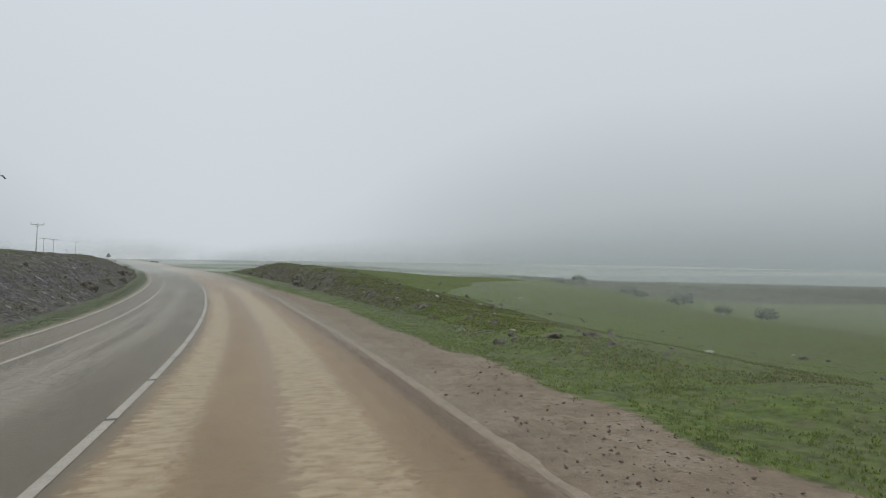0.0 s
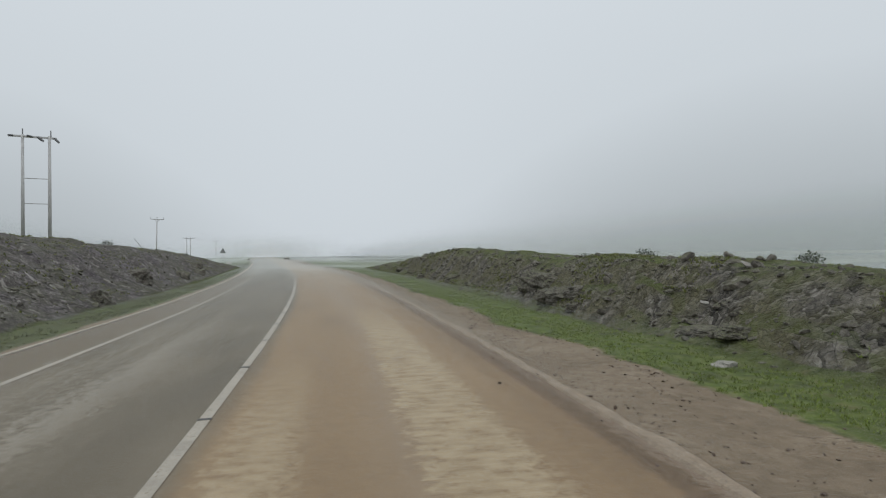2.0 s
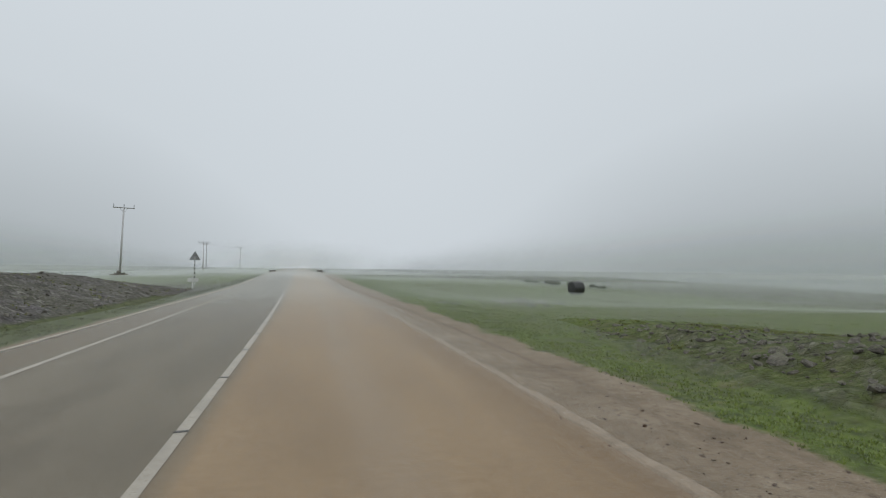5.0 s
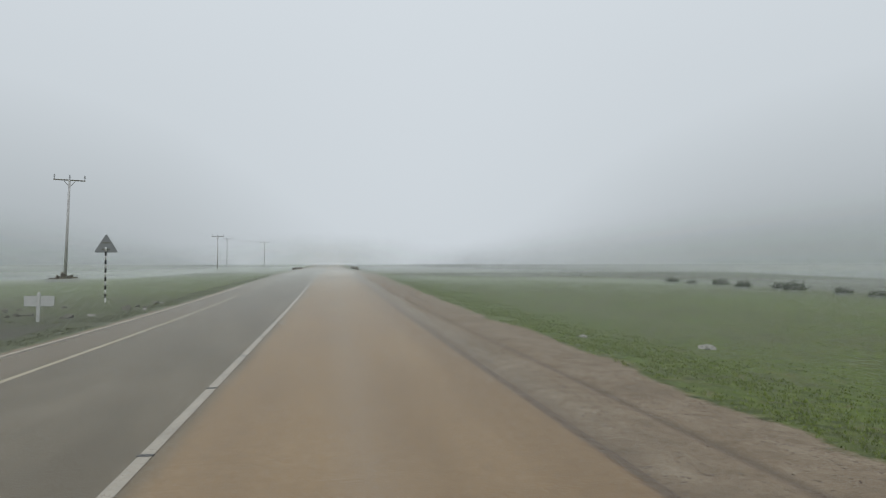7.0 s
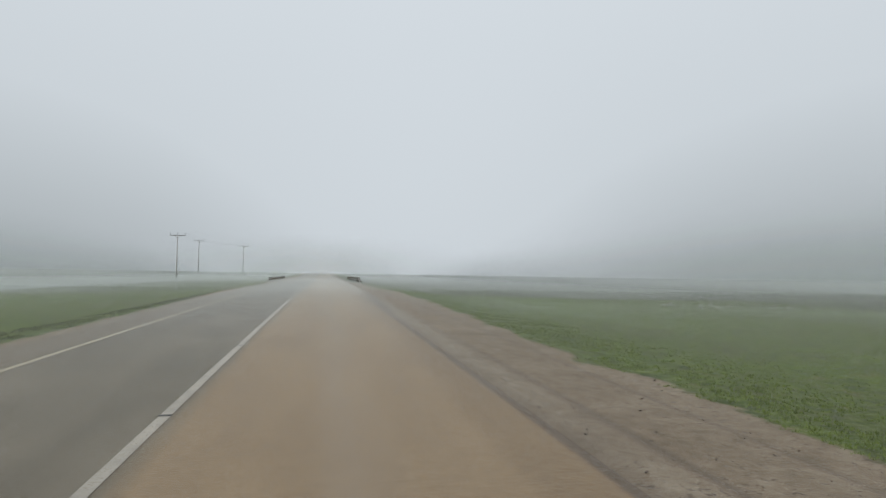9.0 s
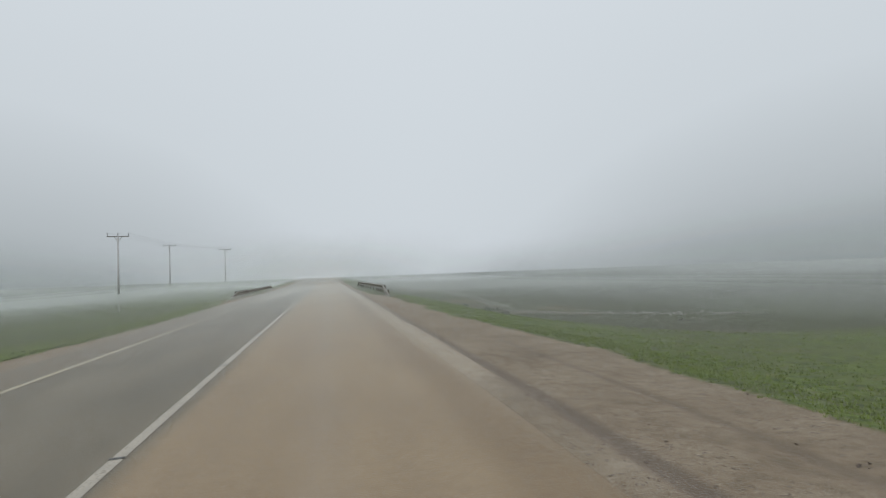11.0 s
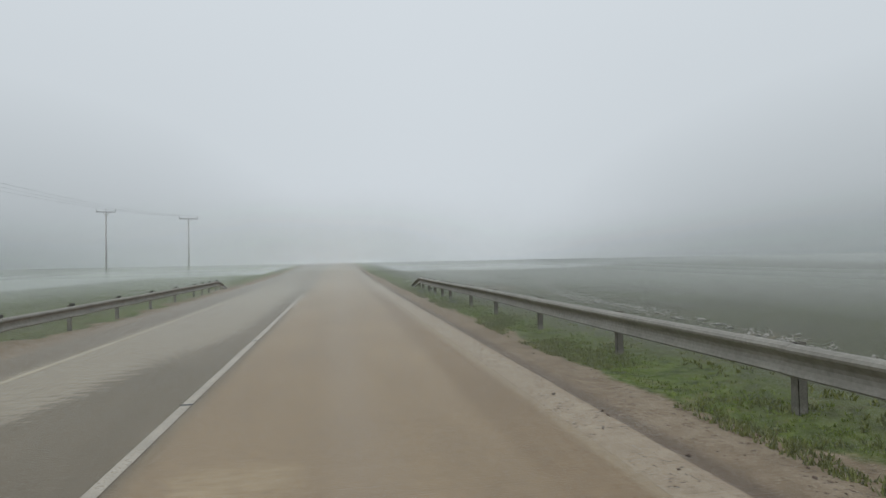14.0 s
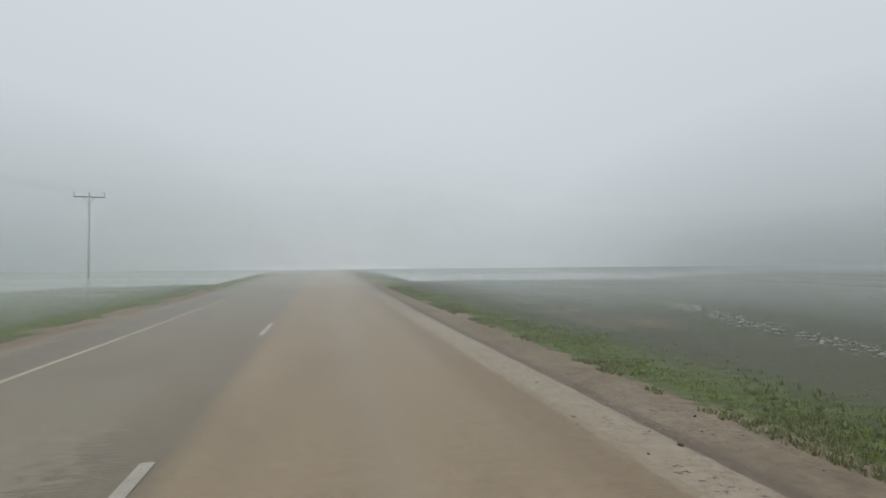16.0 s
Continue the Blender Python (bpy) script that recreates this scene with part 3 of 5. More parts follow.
def part(name, bm, material, parent, label="", smooth_shade=False):
    me = bpy.data.meshes.new(name)
    bm.to_mesh(me)
    bm.free()
    me.materials.append(material)
    if smooth_shade:
        me.polygons.foreach_set("use_smooth", [True] * len(me.polygons))
    ob = new(name, me)
    ob.parent = parent
    if label:
        tagged(ob, label)
    return ob


def thing(name, m, label, category, group=""):
    ob = new(name)
    ob.empty_display_size = 0.2
    ob.matrix_world = m
    return tagged(ob, label, category, group)


def box(bm, x0, x1, y0, y1, z0, z1, bev=0.0):
    made = bmesh.ops.create_cube(bm, size=1, matrix=Matrix.Translation(((x0 + x1) / 2, (y0 + y1) / 2, (z0 + z1) / 2)) @ Matrix.Diagonal((x1 - x0, y1 - y0, z1 - z0, 1)))
    if bev:
        edges = {e for v in made["verts"] for e in v.link_edges}
        bmesh.ops.bevel(bm, geom=list(edges), offset=bev, segments=1, affect="EDGES")
    return bm


def rod(bm, a, b, r0, r1=None, seg=10):
    a, b = Vector(a), Vector(b)
    r1 = r0 if r1 is None else r1
    m = Matrix.Translation((a + b) / 2) @ (b - a).to_track_quat("Z", "Y").to_matrix().to_4x4()
    bmesh.ops.create_cone(bm, cap_ends=True, segments=seg, radius1=r0, radius2=r1, depth=(b - a).length, matrix=m)
    return bm


def strip(name, s_list, lat_a, lat_b, up, material, thick=0.0):
    """A strip that follows the road between two offsets; with thickness, a raised band with sides."""
    s = np.asarray(s_list, float)
    verts, faces = [], []
    offs = [(lat_a, up), (lat_b, up)] if not thick else [(lat_a, up - thick), (lat_a, up), (lat_b, up), (lat_b, up - thick)]
    for lat, h in offs:
        x, y = plan(s, lat)
        verts.append(np.stack([x, y, rise(s) + h], 1))
    k, c = len(s), len(offs)
    v = np.concatenate(verts)
    for j in range(c - 1):
        faces += [(j * k + i, (j + 1) * k + i, (j + 1) * k + i + 1, j * k + i + 1) for i in range(k - 1)]
    return raw(name, v, faces, material)


# ---- ground ----
S_ROWS = np.concatenate([[-480, -360, -270, -210, -175, -150, -135, -124], np.arange(-116, 214, 0.42), [216, 220, 226, 234, 245, 260, 280, 310, 350, 410, 500, 640, 850, 1150, 1600]])
L_COLS = np.concatenate([[-900, -600, -400, -270, -180, -130, -95, -72, -55, -43, -35, -29, -25, -22, -19.5, -17.5], np.arange(-16, -4.3, 0.36), [-4.0, -2, 0, 2, 4.0], np.arange(4.2, 7.4, 0.16), np.arange(7.5, 17, 0.32), [17.6, 18.4, 19.3, 20.3, 21.4, 22.6, 24, 26, 28.5, 32, 36, 41, 48, 57, 70, 90, 120, 160, 220, 320, 480, 700, 1000]])


def build_ground():
    ss, ll = np.meshgrid(S_ROWS, L_COLS, indexing="ij")
    z, rock, dirt, dry, wet, silt = relief(ss, ll)
    x, y = plan(ss, ll)
    verts = np.stack([x.ravel(), y.ravel(), z.ravel()], 1)
    nr, nc = ss.shape
    i = (np.arange(nr - 1)[:, None] * nc + np.arange(nc - 1)[None]).ravel()
    faces = np.stack([i, i + 1, i + nc + 1, i + nc], 1)
    me = bpy.data.meshes.new("ground")
    me.from_pydata(verts.tolist(), [], faces.tolist())
    me.polygons.foreach_set("use_smooth", [True] * len(me.polygons))
    for name, data in (("rock", rock), ("dirt", dirt), ("dry", dry), ("wet", wet), ("silt", silt)):
        me.attributes.new(name, "FLOAT", "POINT").data.foreach_set("value", data.ravel().astype(np.float32))
    me.attributes.new("shale", "FLOAT", "POINT").data.foreach_set("value", (smooth((-ll - 4) / 1.0) * smooth(bank_left(ss) / 0.5)).ravel().astype(np.float32))
    me.materials.append(M_GROUND)
    tagged(new("ground", me), "wet green turf with grey rock cuttings and brown mud verges", "ground", kind="structure")


build_ground()


# ---- road ----
def build_road():
    s = np.concatenate([[-480, -300, -200], np.arange(-160, 241, 2.0), [260, 300, 400, 700, 1600]])
    lats = np.array([-4.36, -4.29, -3.2, -2, -1, 0, 1, 2, 3, 3.9, 4.15, 4.4])
    drop = np.array([-0.16, 0, 0, 0, 0, 0, 0, 0, 0, 0, -0.03, -0.16])
    ss, ll = np.meshgrid(s, lats, indexing="ij")
    x, y = plan(ss, ll)
    z = rise(ss) + drop[None]
    nr, nc = ss.shape
    faces = [(r * nc + c, r * nc + c + 1, (r + 1) * nc + c + 1, (r + 1) * nc + c) for r in range(nr - 1) for c in range(nc - 1)]
    ob = raw("road", np.stack([x.ravel(), y.ravel(), z.ravel()], 1), faces, M_ROAD)
    layer = ob.data.uv_layers.new(name="UVMap")
    idx = np.empty(len(ob.data.loops), np.int32)
    ob.data.loops.foreach_get("vertex_index", idx)
    layer.data.foreach_set("uv", np.stack([ll.ravel()[idx], ss.ravel()[idx]], 1).astype(np.float32).ravel())
    tagged(ob, "two-lane asphalt road, one lane coated in brown mud", "road", kind="structure")


build_road()
LINE_END = 160.0
s_line = np.arange(-160, LINE_END + 0.1, 1.6)
tagged(strip("centre_line", s_line, -0.061, 0.061, 0.006, M_PAINT), "worn white solid centre line on the road", "road marking", kind="structure")
for k in range(9):
    a = 168.1 + 11.6 * k
    tagged(strip("centre_dash", np.linspace(a, a + 2.7, 4), -0.061, 0.061, 0.006, M_PAINT), "white dash of the broken centre line", "road marking", "centre dashes", "structure")
tagged(strip("edge_line", np.arange(-160, 0.1, 2.0), -3.155, -3.045, 0.006, M_PAINT), "worn white edge line beside the far lane", "road marking", kind="structure")
tagged(strip("edge_line", np.arange(0, 300, 2.0), -3.155, -3.045, 0.006, M_YELLOW), "worn cream edge line beside the far lane", "road marking", kind="structure")
tagged(strip("kerb", np.arange(-160, 51.1, 1.5), -4.39, -4.32, 0.026, M_KERB, 0.25), "low dusty concrete kerb along the road edge", "kerb", kind="structure")


# ---- ridge of dried mud along the lane edge, before the open field ----
def build_ridge():
    s = np.arange(-112, 8, 0.14)
    mid = 4.16 + 0.07 * fbm(s / 5, s * 0 + 1.0, 3, 101) + 0.05 * fbm(s / 0.6, s * 0 + 2.0, 3, 103)
    high = np.clip(0.016 + 0.075 * fbm(s / 1.1, s * 0 + 4.0, 4, 105), 0.0, 0.045) * (1 - smooth((s + 12) / 20))
    wide = 0.075 + 0.09 * np.clip(0.4 + fbm(s / 0.9, s * 0 + 7.0, 3, 107), 0, 1)
    offs, ups = (-1.0, -0.6, -0.2, 0.25, 0.65, 1.0), (-0.06, 0.45, 0.95, 1.0, 0.5, -0.1)
    oo, uu = np.array(offs)[None], np.array(ups)[None]
    jig = 0.03 * fbm(s[:, None] / 0.2 + oo * 0, oo * 3.0 + s[:, None] * 0, 2, 109)
    x, y = plan(s[:, None] + oo * 0, mid[:, None] + oo * wide[:, None] + jig)
    z = rise(s)[:, None] - 0.014 + high[:, None] * uu + np.where(abs(oo) < 0.9, 0.5 * jig, -0.03)
    verts = np.stack([x.ravel(), y.ravel(), z.ravel()], 1)
    n = len(offs)
    faces = [(r * n + c, r * n + c + 1, (r + 1) * n + c + 1, (r + 1) * n + c) for r in range(len(s) - 1) for c in range(n - 1)]
    tagged(raw("mud_ridge", verts, faces, M_CRUST), "low broken ridge of pale dried mud along the lane edge", "mud ridge", kind="structure")


build_ridge()


# ---- road studs on the centre line ----
def build_studs():
    spots = list(np.arange(-108.2, 24, 2.85)) + list(np.arange(26.2, 165, 5.8))
    first = None
    for k, s in enumerate(spots):
        x, y = plan(s, 0.0)
        m = pose(float(x), float(y), float(rise(s)) + 0.004, 0, 0, math.degrees(turn(s)) + (k * 7 % 5 - 2) * 4)
        if first is None:
            first = thing("road_stud", m, "worn dark road stud set across the centre line", "road stud", "centre line studs")
            bm = box(bmesh.new(), -0.072, 0.072, -0.024, 0.024, 0, 0.014, 0.008)
            part("body", bm, M_STUD, first)
            part("reflector", box(bmesh.new(), -0.04, 0.04, -0.028, -0.023, 0.004, 0.012), M_CERAMIC, first, "dull reflector strip")
        else:
            copy_thing(first, m)


build_studs()


# ---- guard rails ----
W_SECTION = [(d, h * 1.12) for d, h in ((0.0, 0.0), (0.04, -0.008), (0.078, -0.034), (0.086, -0.068), (0.062, -0.102), (0.022, -0.128), (0.010, -0.17), (0.012, -0.215), (0.034, -0.25), (0.068, -0.270), (0.072, -0.291), (0.03, -0.31), (0.0, -0.312))]


# the beam beside the shoulder: a proud rounded lip over one deep trough
LIP_SECTION = [(0.0, 0.0), (0.045, -0.006), (0.09, -0.026), (0.112, -0.058), (0.104, -0.088), (0.064, -0.125), (0.026, -0.168), (0.014, -0.212), (0.020, -0.26), (0.036, -0.305), (0.050, -0.332), (0.036, -0.352), (0.0, -0.352)]


def beam(name, rows, side, parent, label=""):
    """rows: s, lat, height of the top edge over the road. The waves face the road."""
    section = LIP_SECTION if side > 0 else W_SECTION
    verts, faces, k = [], [], len(section)
    for s, lat, top in rows:
        th, (x, y) = turn(s), plan(s, lat)
        for layer in (0, 0.006):
            for d, h in section:
                o = -side * (d - layer)
                verts.append((float(x) + math.cos(th) * o, float(y) + math.sin(th) * o, float(rise(s)) + top + h))
    n = 2 * k
    for r in range(len(rows) - 1):
        a, b = r * n, (r + 1) * n
        for i in range(k - 1):
            faces += [(a + i, a + i + 1, b + i + 1, b + i), (a + k + i, b + k + i, b + k + i + 1, a + k + i + 1)]
        faces += [(a, b, b + k, a + k), (a + k - 1, a + n - 1, b + n - 1, b + k - 1)]
    for a in (0, (len(rows) - 1) * n):
        faces += [(a + i, a + k + i, a + k + i + 1, a + i + 1) for i in range(k - 1)]
    ob = raw(name, verts, faces, M_STEEL, label=label)
    ob.parent = parent
    ob.matrix_parent_inverse = parent.matrix_world.inverted()
    return ob


def guard_rail(side, lat, posts, s_end0, s_end1, lie0, lie1, label, top=0.73):
    foot = 0.04 if side > 0 else -0.26
    crest = lambda s: top - (0.07 * float(smooth((s - 146) / 14)) if side > 0 else 0.0)
    x, y = plan(posts[0], lat)
    root = thing("guard_rail", Matrix.Translation((float(x), float(y), float(rise(posts[0])))), label, "guard rail", "roadside guard rails")
    cuts = posts[::2] if len(posts) % 2 else posts[::2] + [posts[-1]]
    for a, b in zip(cuts, cuts[1:]):
        jig = [random.uniform(-0.012, 0.012) for _ in range(2)]
        beam("beam", [(a - 0.12, lat, crest(a) + jig[0]), ((a + b) / 2, lat + random.uniform(-0.01, 0.01), crest((a + b) / 2)), (b, lat, crest(b) + jig[1])], side, root)
    for a, b, lie in ((posts[0], s_end0, lie0), (posts[-1], s_end1, lie1)):
        rows = [(a + (b - a) * q, lat + side * lie * q * q, crest(a) + (foot - crest(a)) * q + 0.05 * math.sin(math.pi * q)) for q in (0, 0.08, 0.3, 0.6, 0.85, 1)]
        if b < a:
            rows = rows[::-1]
        beam("end_beam", rows, side, root, "beam end turned down into the ground")
    mid0, mid1 = (posts[0] + s_end0) / 2, (posts[-1] + s_end1) / 2
    for s in posts + [mid0, mid1]:
        short = s in (mid0, mid1)
        h = crest(s) + (0.035 if side < 0 else 0.0) if not short else (top + foot) / 2
        c = lat + side * (0.16 if not short else 0.2)
        g = float(relief(s, c)[0]) - float(rise(s))
        px, py = plan(s, c)
        m = pose(float(px), float(py), float(rise(s)), 0, 0, math.degrees(turn(s)))
        bm = bmesh.new()
        for xx0, xx1, yy0, yy1 in ((-0.055, 0.055, -0.05, -0.043), (-0.055, -0.048, -0.05, 0.06), (0.048, 0.055, -0.05, 0.06)):
            box(bm, xx0, xx1, yy0, yy1, g - 0.35, h)
        ob = part("post", bm, M_POST, root)
        ob.matrix_parent_inverse = root.matrix_world.inverted()
        ob.matrix_basis = m
        if not short:
            bm = box(bmesh.new(), -side * 0.02 - 0.12 * (side > 0), -side * 0.02 + 0.12 * (side < 0), -0.06, 0.06, h - 0.28, h + (0.05 if side < 0 else -0.07), 0.008)
            ob = part("spacer_block", bm, M_BLOCK, root, "dark block between post and beam")
            ob.matrix_parent_inverse = root.matrix_world.inverted()
            ob.matrix_basis = m
            ob = part("bolt", rod(bmesh.new(), (-side * 0.12, 0, h - 0.135), (-side * 0.165, 0, h - 0.135), 0.016, 0.016, 8), M_POST, root)
            ob.matrix_parent_inverse = root.matrix_world.inverted()
            ob.matrix_basis = m


guard_rail(1, 6.60, [126.3, 128.4, 130.4, 132.5, 134.5, 138.6, 142.7, 146.8, 150.3, 154.4, 156.4, 158.5, 160.5, 162.8], 121.9, 166.5, 0.05, 0.0, "dull galvanised corrugated guard rail on steel posts beside the muddy shoulder")
guard_rail(-1, -6.68, [137.6, 139.6, 141.6, 143.6, 145.6, 149.7, 153.8, 157.9, 162.0, 166.1, 168.2, 170.2, 172.4], 134.2, 176.0, 0.3, 0.0, "dull galvanised corrugated guard rail with dark spacer blocks", 0.42)


# ---- power poles ----
def power_pole(x, y, z0, height, label, lean=0.0):
    root = thing("power_pole", pose(x, y, z0, 0, lean, 8), label, "power pole", "poles of the power line")
    part("shaft", rod(bmesh.new(), (0, 0, -0.6), (0, 0, height), 0.17, 0.11, 12), M_WOOD, root, smooth_shade=True)
    arm = part("cross_arm", box(bmesh.new(), -1.5, 1.5, -0.06, 0.06, height - 0.06, height + 0.06, 0.01), M_POST, root, "steel cross-arm")
    for sx in (-1, 1):
        part("brace", rod(bmesh.new(), (sx * 0.55, 0.07, height - 0.05), (0, 0.1, height - 0.75), 0.025, 0.025, 6), M_POST, root)
    for px in (-1.42, 0.0, 1.42):
        bm = rod(bmesh.new(), (px, 0, height + 0.05), (px, 0, height + 0.25), 0.025, 0.025, 8)
        for k in range(3):
            rod(bm, (px, 0, height + 0.24 + 0.13 * k), (px, 0, height + 0.31 + 0.13 * k), 0.10 - 0.012 * k, 0.075 - 0.012 * k, 10)
        part("insulator", bm, M_CERAMIC, arm, "grey stacked-disc insulator")
    return root


POLES = []


def stand_pole(x, y, top, label, lean=0.0):
    i = int(np.argmin((LX - x) ** 2 + (LY - y) ** 2))
    lat = (x - LX[i]) * math.cos(LT[i]) + (y - LY[i]) * math.sin(LT[i])
    z = float(relief(S_ALL[i], lat)[0])
    POLES.append(power_pole(x, y, z, top - z, label, lean))


stand_pole(-26.5, 77.0, 10.9, "grey wooden power pole with cross-arm and three insulators", 1.5)
stand_pole(-28.9, 173.3, 9.5, "tall grey power pole standing in the low ground")
stand_pole(-23.5, 234.2, 10.2, "thin grey power pole beyond the guard rails")
stand_pole(-37.2, 236.0, 11.6, "thin grey power pole of a second line, fading into mist")


def wire(a, b, across, sag=0.9):
    """One strand hanging between the cross-arms of two poles."""
    h = {a: 9.5, b: 10.2}
    rows = [Vector(((1 - q) * a[0] + q * b[0] + across, (1 - q) * a[1] + q * b[1], (1 - q) * h[a] + q * h[b] + 0.55 - 4 * sag * q * (1 - q))) for q in np.linspace(0, 1, 15)]
    bm = bmesh.new()
    for u, v in zip(rows, rows[1:]):
        rod(bm, u, v, 0.007, 0.007, 5)
    me = bpy.data.meshes.new("wire")
    bm.to_mesh(me)
    bm.free()
    me.materials.append(M_CERAMIC)
    tagged(new("power_wire", me), "thin dark wire hanging between two power poles", "power wire", "wires of the power line")


for across in (-1.42, 0.0, 1.42):
    wire((-28.9, 173.3), (-23.5, 234.2), across)


def h_pole(x, y, top, gap):
    i = int(np.argmin((LX - x) ** 2 + (LY - y) ** 2))
    lat = (x - LX[i]) * math.cos(LT[i]) + (y - LY[i]) * math.sin(LT[i])
    z = float(relief(S_ALL[i], lat)[0])
    h = top - z
    root = thing("twin_power_pole", pose(x, y, z, 0, 0, 12), "twin wooden power pole frame with cross-arm on the rocky rise", "power pole", "poles of the power line")
    for sx in (-1, 1):
        part("shaft", rod(bmesh.new(), (sx * gap / 2, 0, -0.8), (sx * gap / 2, 0, h), 0.19, 0.13, 12), M_WOOD, root, smooth_shade=True)
    for q in (0.62, 0.40):
        part("tie_bar", rod(bmesh.new(), (-gap / 2, 0, h * q), (gap / 2, 0, h * q), 0.03, 0.03, 6), M_POST, root)
    arm = part("cross_arm", box(bmesh.new(), -gap / 2 - 0.95, gap / 2 + 0.65, -0.09, 0.09, h - 0.30, h - 0.10, 0.015), M_WOOD, root)
    for px in (-gap / 2, gap / 2 + 0.12):
        bm = rod(bmesh.new(), (px, 0, h - 0.1), (px, 0, h + 0.62), 0.06, 0.05, 8)
        part("insulator", bm, M_CERAMIC, arm, "upright grey insulator")
    for px, dx, dz in ((-gap / 2 - 0.85, -0.35, -0.05), (0.15, 0.55, -0.45), (gap / 2 + 0.45, 0.45, -0.50), (-0.35, -0.45, 0.05)):
        bm = bmesh.new()
        a, b = Vector((px, -0.1, h - 0.2)), Vector((px + dx, -0.35, h - 0.2 + dz))
        for k in range(4):
            rod(bm, a.lerp(b, k / 4), a.lerp(b, k / 4 + 0.2), 0.13, 0.10, 10)
        part("strain_insulator", bm, M_CERAMIC, arm, "grey strain insulator hanging from the cross-arm")


h_pole(-25.5, -3.6, 14.6, 2.35)


def stay_rod():
    base = place_on(-8, -14.0)
    root = thing("stay_rod", Matrix.Translation(base), "thin dark leaning stay rod on the rocky rise", "stay rod")
    part("rod", rod(bmesh.new(), (0, 0, -0.2), (-1.35, -0.4, 1.75), 0.035, 0.02, 6), M_POST, root)
    part("anchor", rod(bmesh.new(), (0.05, 0, -0.15), (0, 0, 0.1), 0.09, 0.07, 8), M_POST, root)


stay_rod()


# ---- signs ----
def warning_sign():
    base = place_on(40.2, -9.5)
    root = thing("warning_sign", Matrix.Translation(base) @ pose(0, 0, 0, 0, 0, 4), "grey-backed triangular road sign on a black and white banded post", "road sign")
    n, h = 13, 2.75
    for k in range(n):
        bm = rod(bmesh.new(), (0, 0, -0.3 if k == 0 else h * k / n), (0, 0, h * (k + 1) / n), 0.045, 0.045, 12)
        part("post_band", bm, (M_WHITE, M_BLACK)[k % 2], root, smooth_shade=True)
    w, t0, t1 = 0.50, 2.52, 3.38
    bm = bmesh.new()
    corners = []
    for cx, cz, a0 in ((-w, t0, 210), (w, t0, 330), (0, t1, 90)):
        for da in (-50, -20, 20, 50):
            a = radians(a0 + da)
            corners.append((cx * 0.9 + 0.06 * math.cos(a), (cz - 2.8) * 0.9 + 2.8 + 0.06 * math.sin(a)))
    f = bm.faces.new([bm.verts.new((px, 0.055, pz)) for px, pz in corners])
    ext = bmesh.ops.extrude_face_region(bm, geom=[f])
    bmesh.ops.translate(bm, vec=(0, 0.02, 0), verts=[v for v in ext["geom"] if isinstance(v, bmesh.types.BMVert)])
    bmesh.ops.recalc_face_normals(bm, faces=bm.faces)
    part("plate", bm, M_TIN, root, "grey triangular plate back")
    for z in (2.62, 2.95):
        part("bracket", box(bmesh.new(), -0.2, 0.2, 0.03, 0.055, z, z + 0.05, 0.005), M_POST, root)


warning_sign()


def small_board():
    base = place_on(30.2, -8.0)
    root = thing("marker_board", Matrix.Translation(base) @ pose(0, 0, 0, 0, 1, 6), "small pale board seen from behind on a short post", "marker board")
    part("post", box(bmesh.new(), -0.045, 0.045, -0.04, 0.04, -0.3, 0.93, 0.01), M_WHITE, root)
    for x0, x1 in ((-0.42, -0.055), (0.055, 0.45)):
        part("panel", box(bmesh.new(), x0, x1, 0.0, 0.02, 0.52, 0.86, 0.006), M_WHITE, root, "pale grey panel")
    part("cap", rod(bmesh.new(), (0, 0, 0.93), (0, 0, 0.98), 0.05, 0.03, 8), M_WHITE, root)


small_board()


# ---- translucent sheets and strips standing in for fog, lit by the sky ----
def fog_material(name, pale):
    m, n, l, b = mat(name)
    n.remove(b)
    out = n["Material Output"]
    thick = attr(n, "veil")
    dif, tra, clear = n.new("ShaderNodeBsdfDiffuse"), n.new("ShaderNodeBsdfTranslucent"), n.new("ShaderNodeBsdfTransparent")
    for node in (dif, tra):
        node.inputs["Color"].default_value = (pale * 0.97, pale, pale * 0.975, 1)
    both, veil = n.new("ShaderNodeMixShader"), n.new("ShaderNodeMixShader")
    l.new(dif.outputs[0], both.inputs[1])
    l.new(tra.outputs[0], both.inputs[2])
    l.new(thick, veil.inputs[0])
    l.new(clear.outputs[0], veil.inputs[1])
    l.new(both.outputs[0], veil.inputs[2])
    l.new(veil.outputs[0], out.inputs["Surface"])
    return m


# one fog in two brightnesses: dim at the sides, bright ahead and low down
M_FOG_DIM, M_FOG_BRIGHT = fog_material("dim_fog", 0.74), fog_material("bright_fog", 0.96)


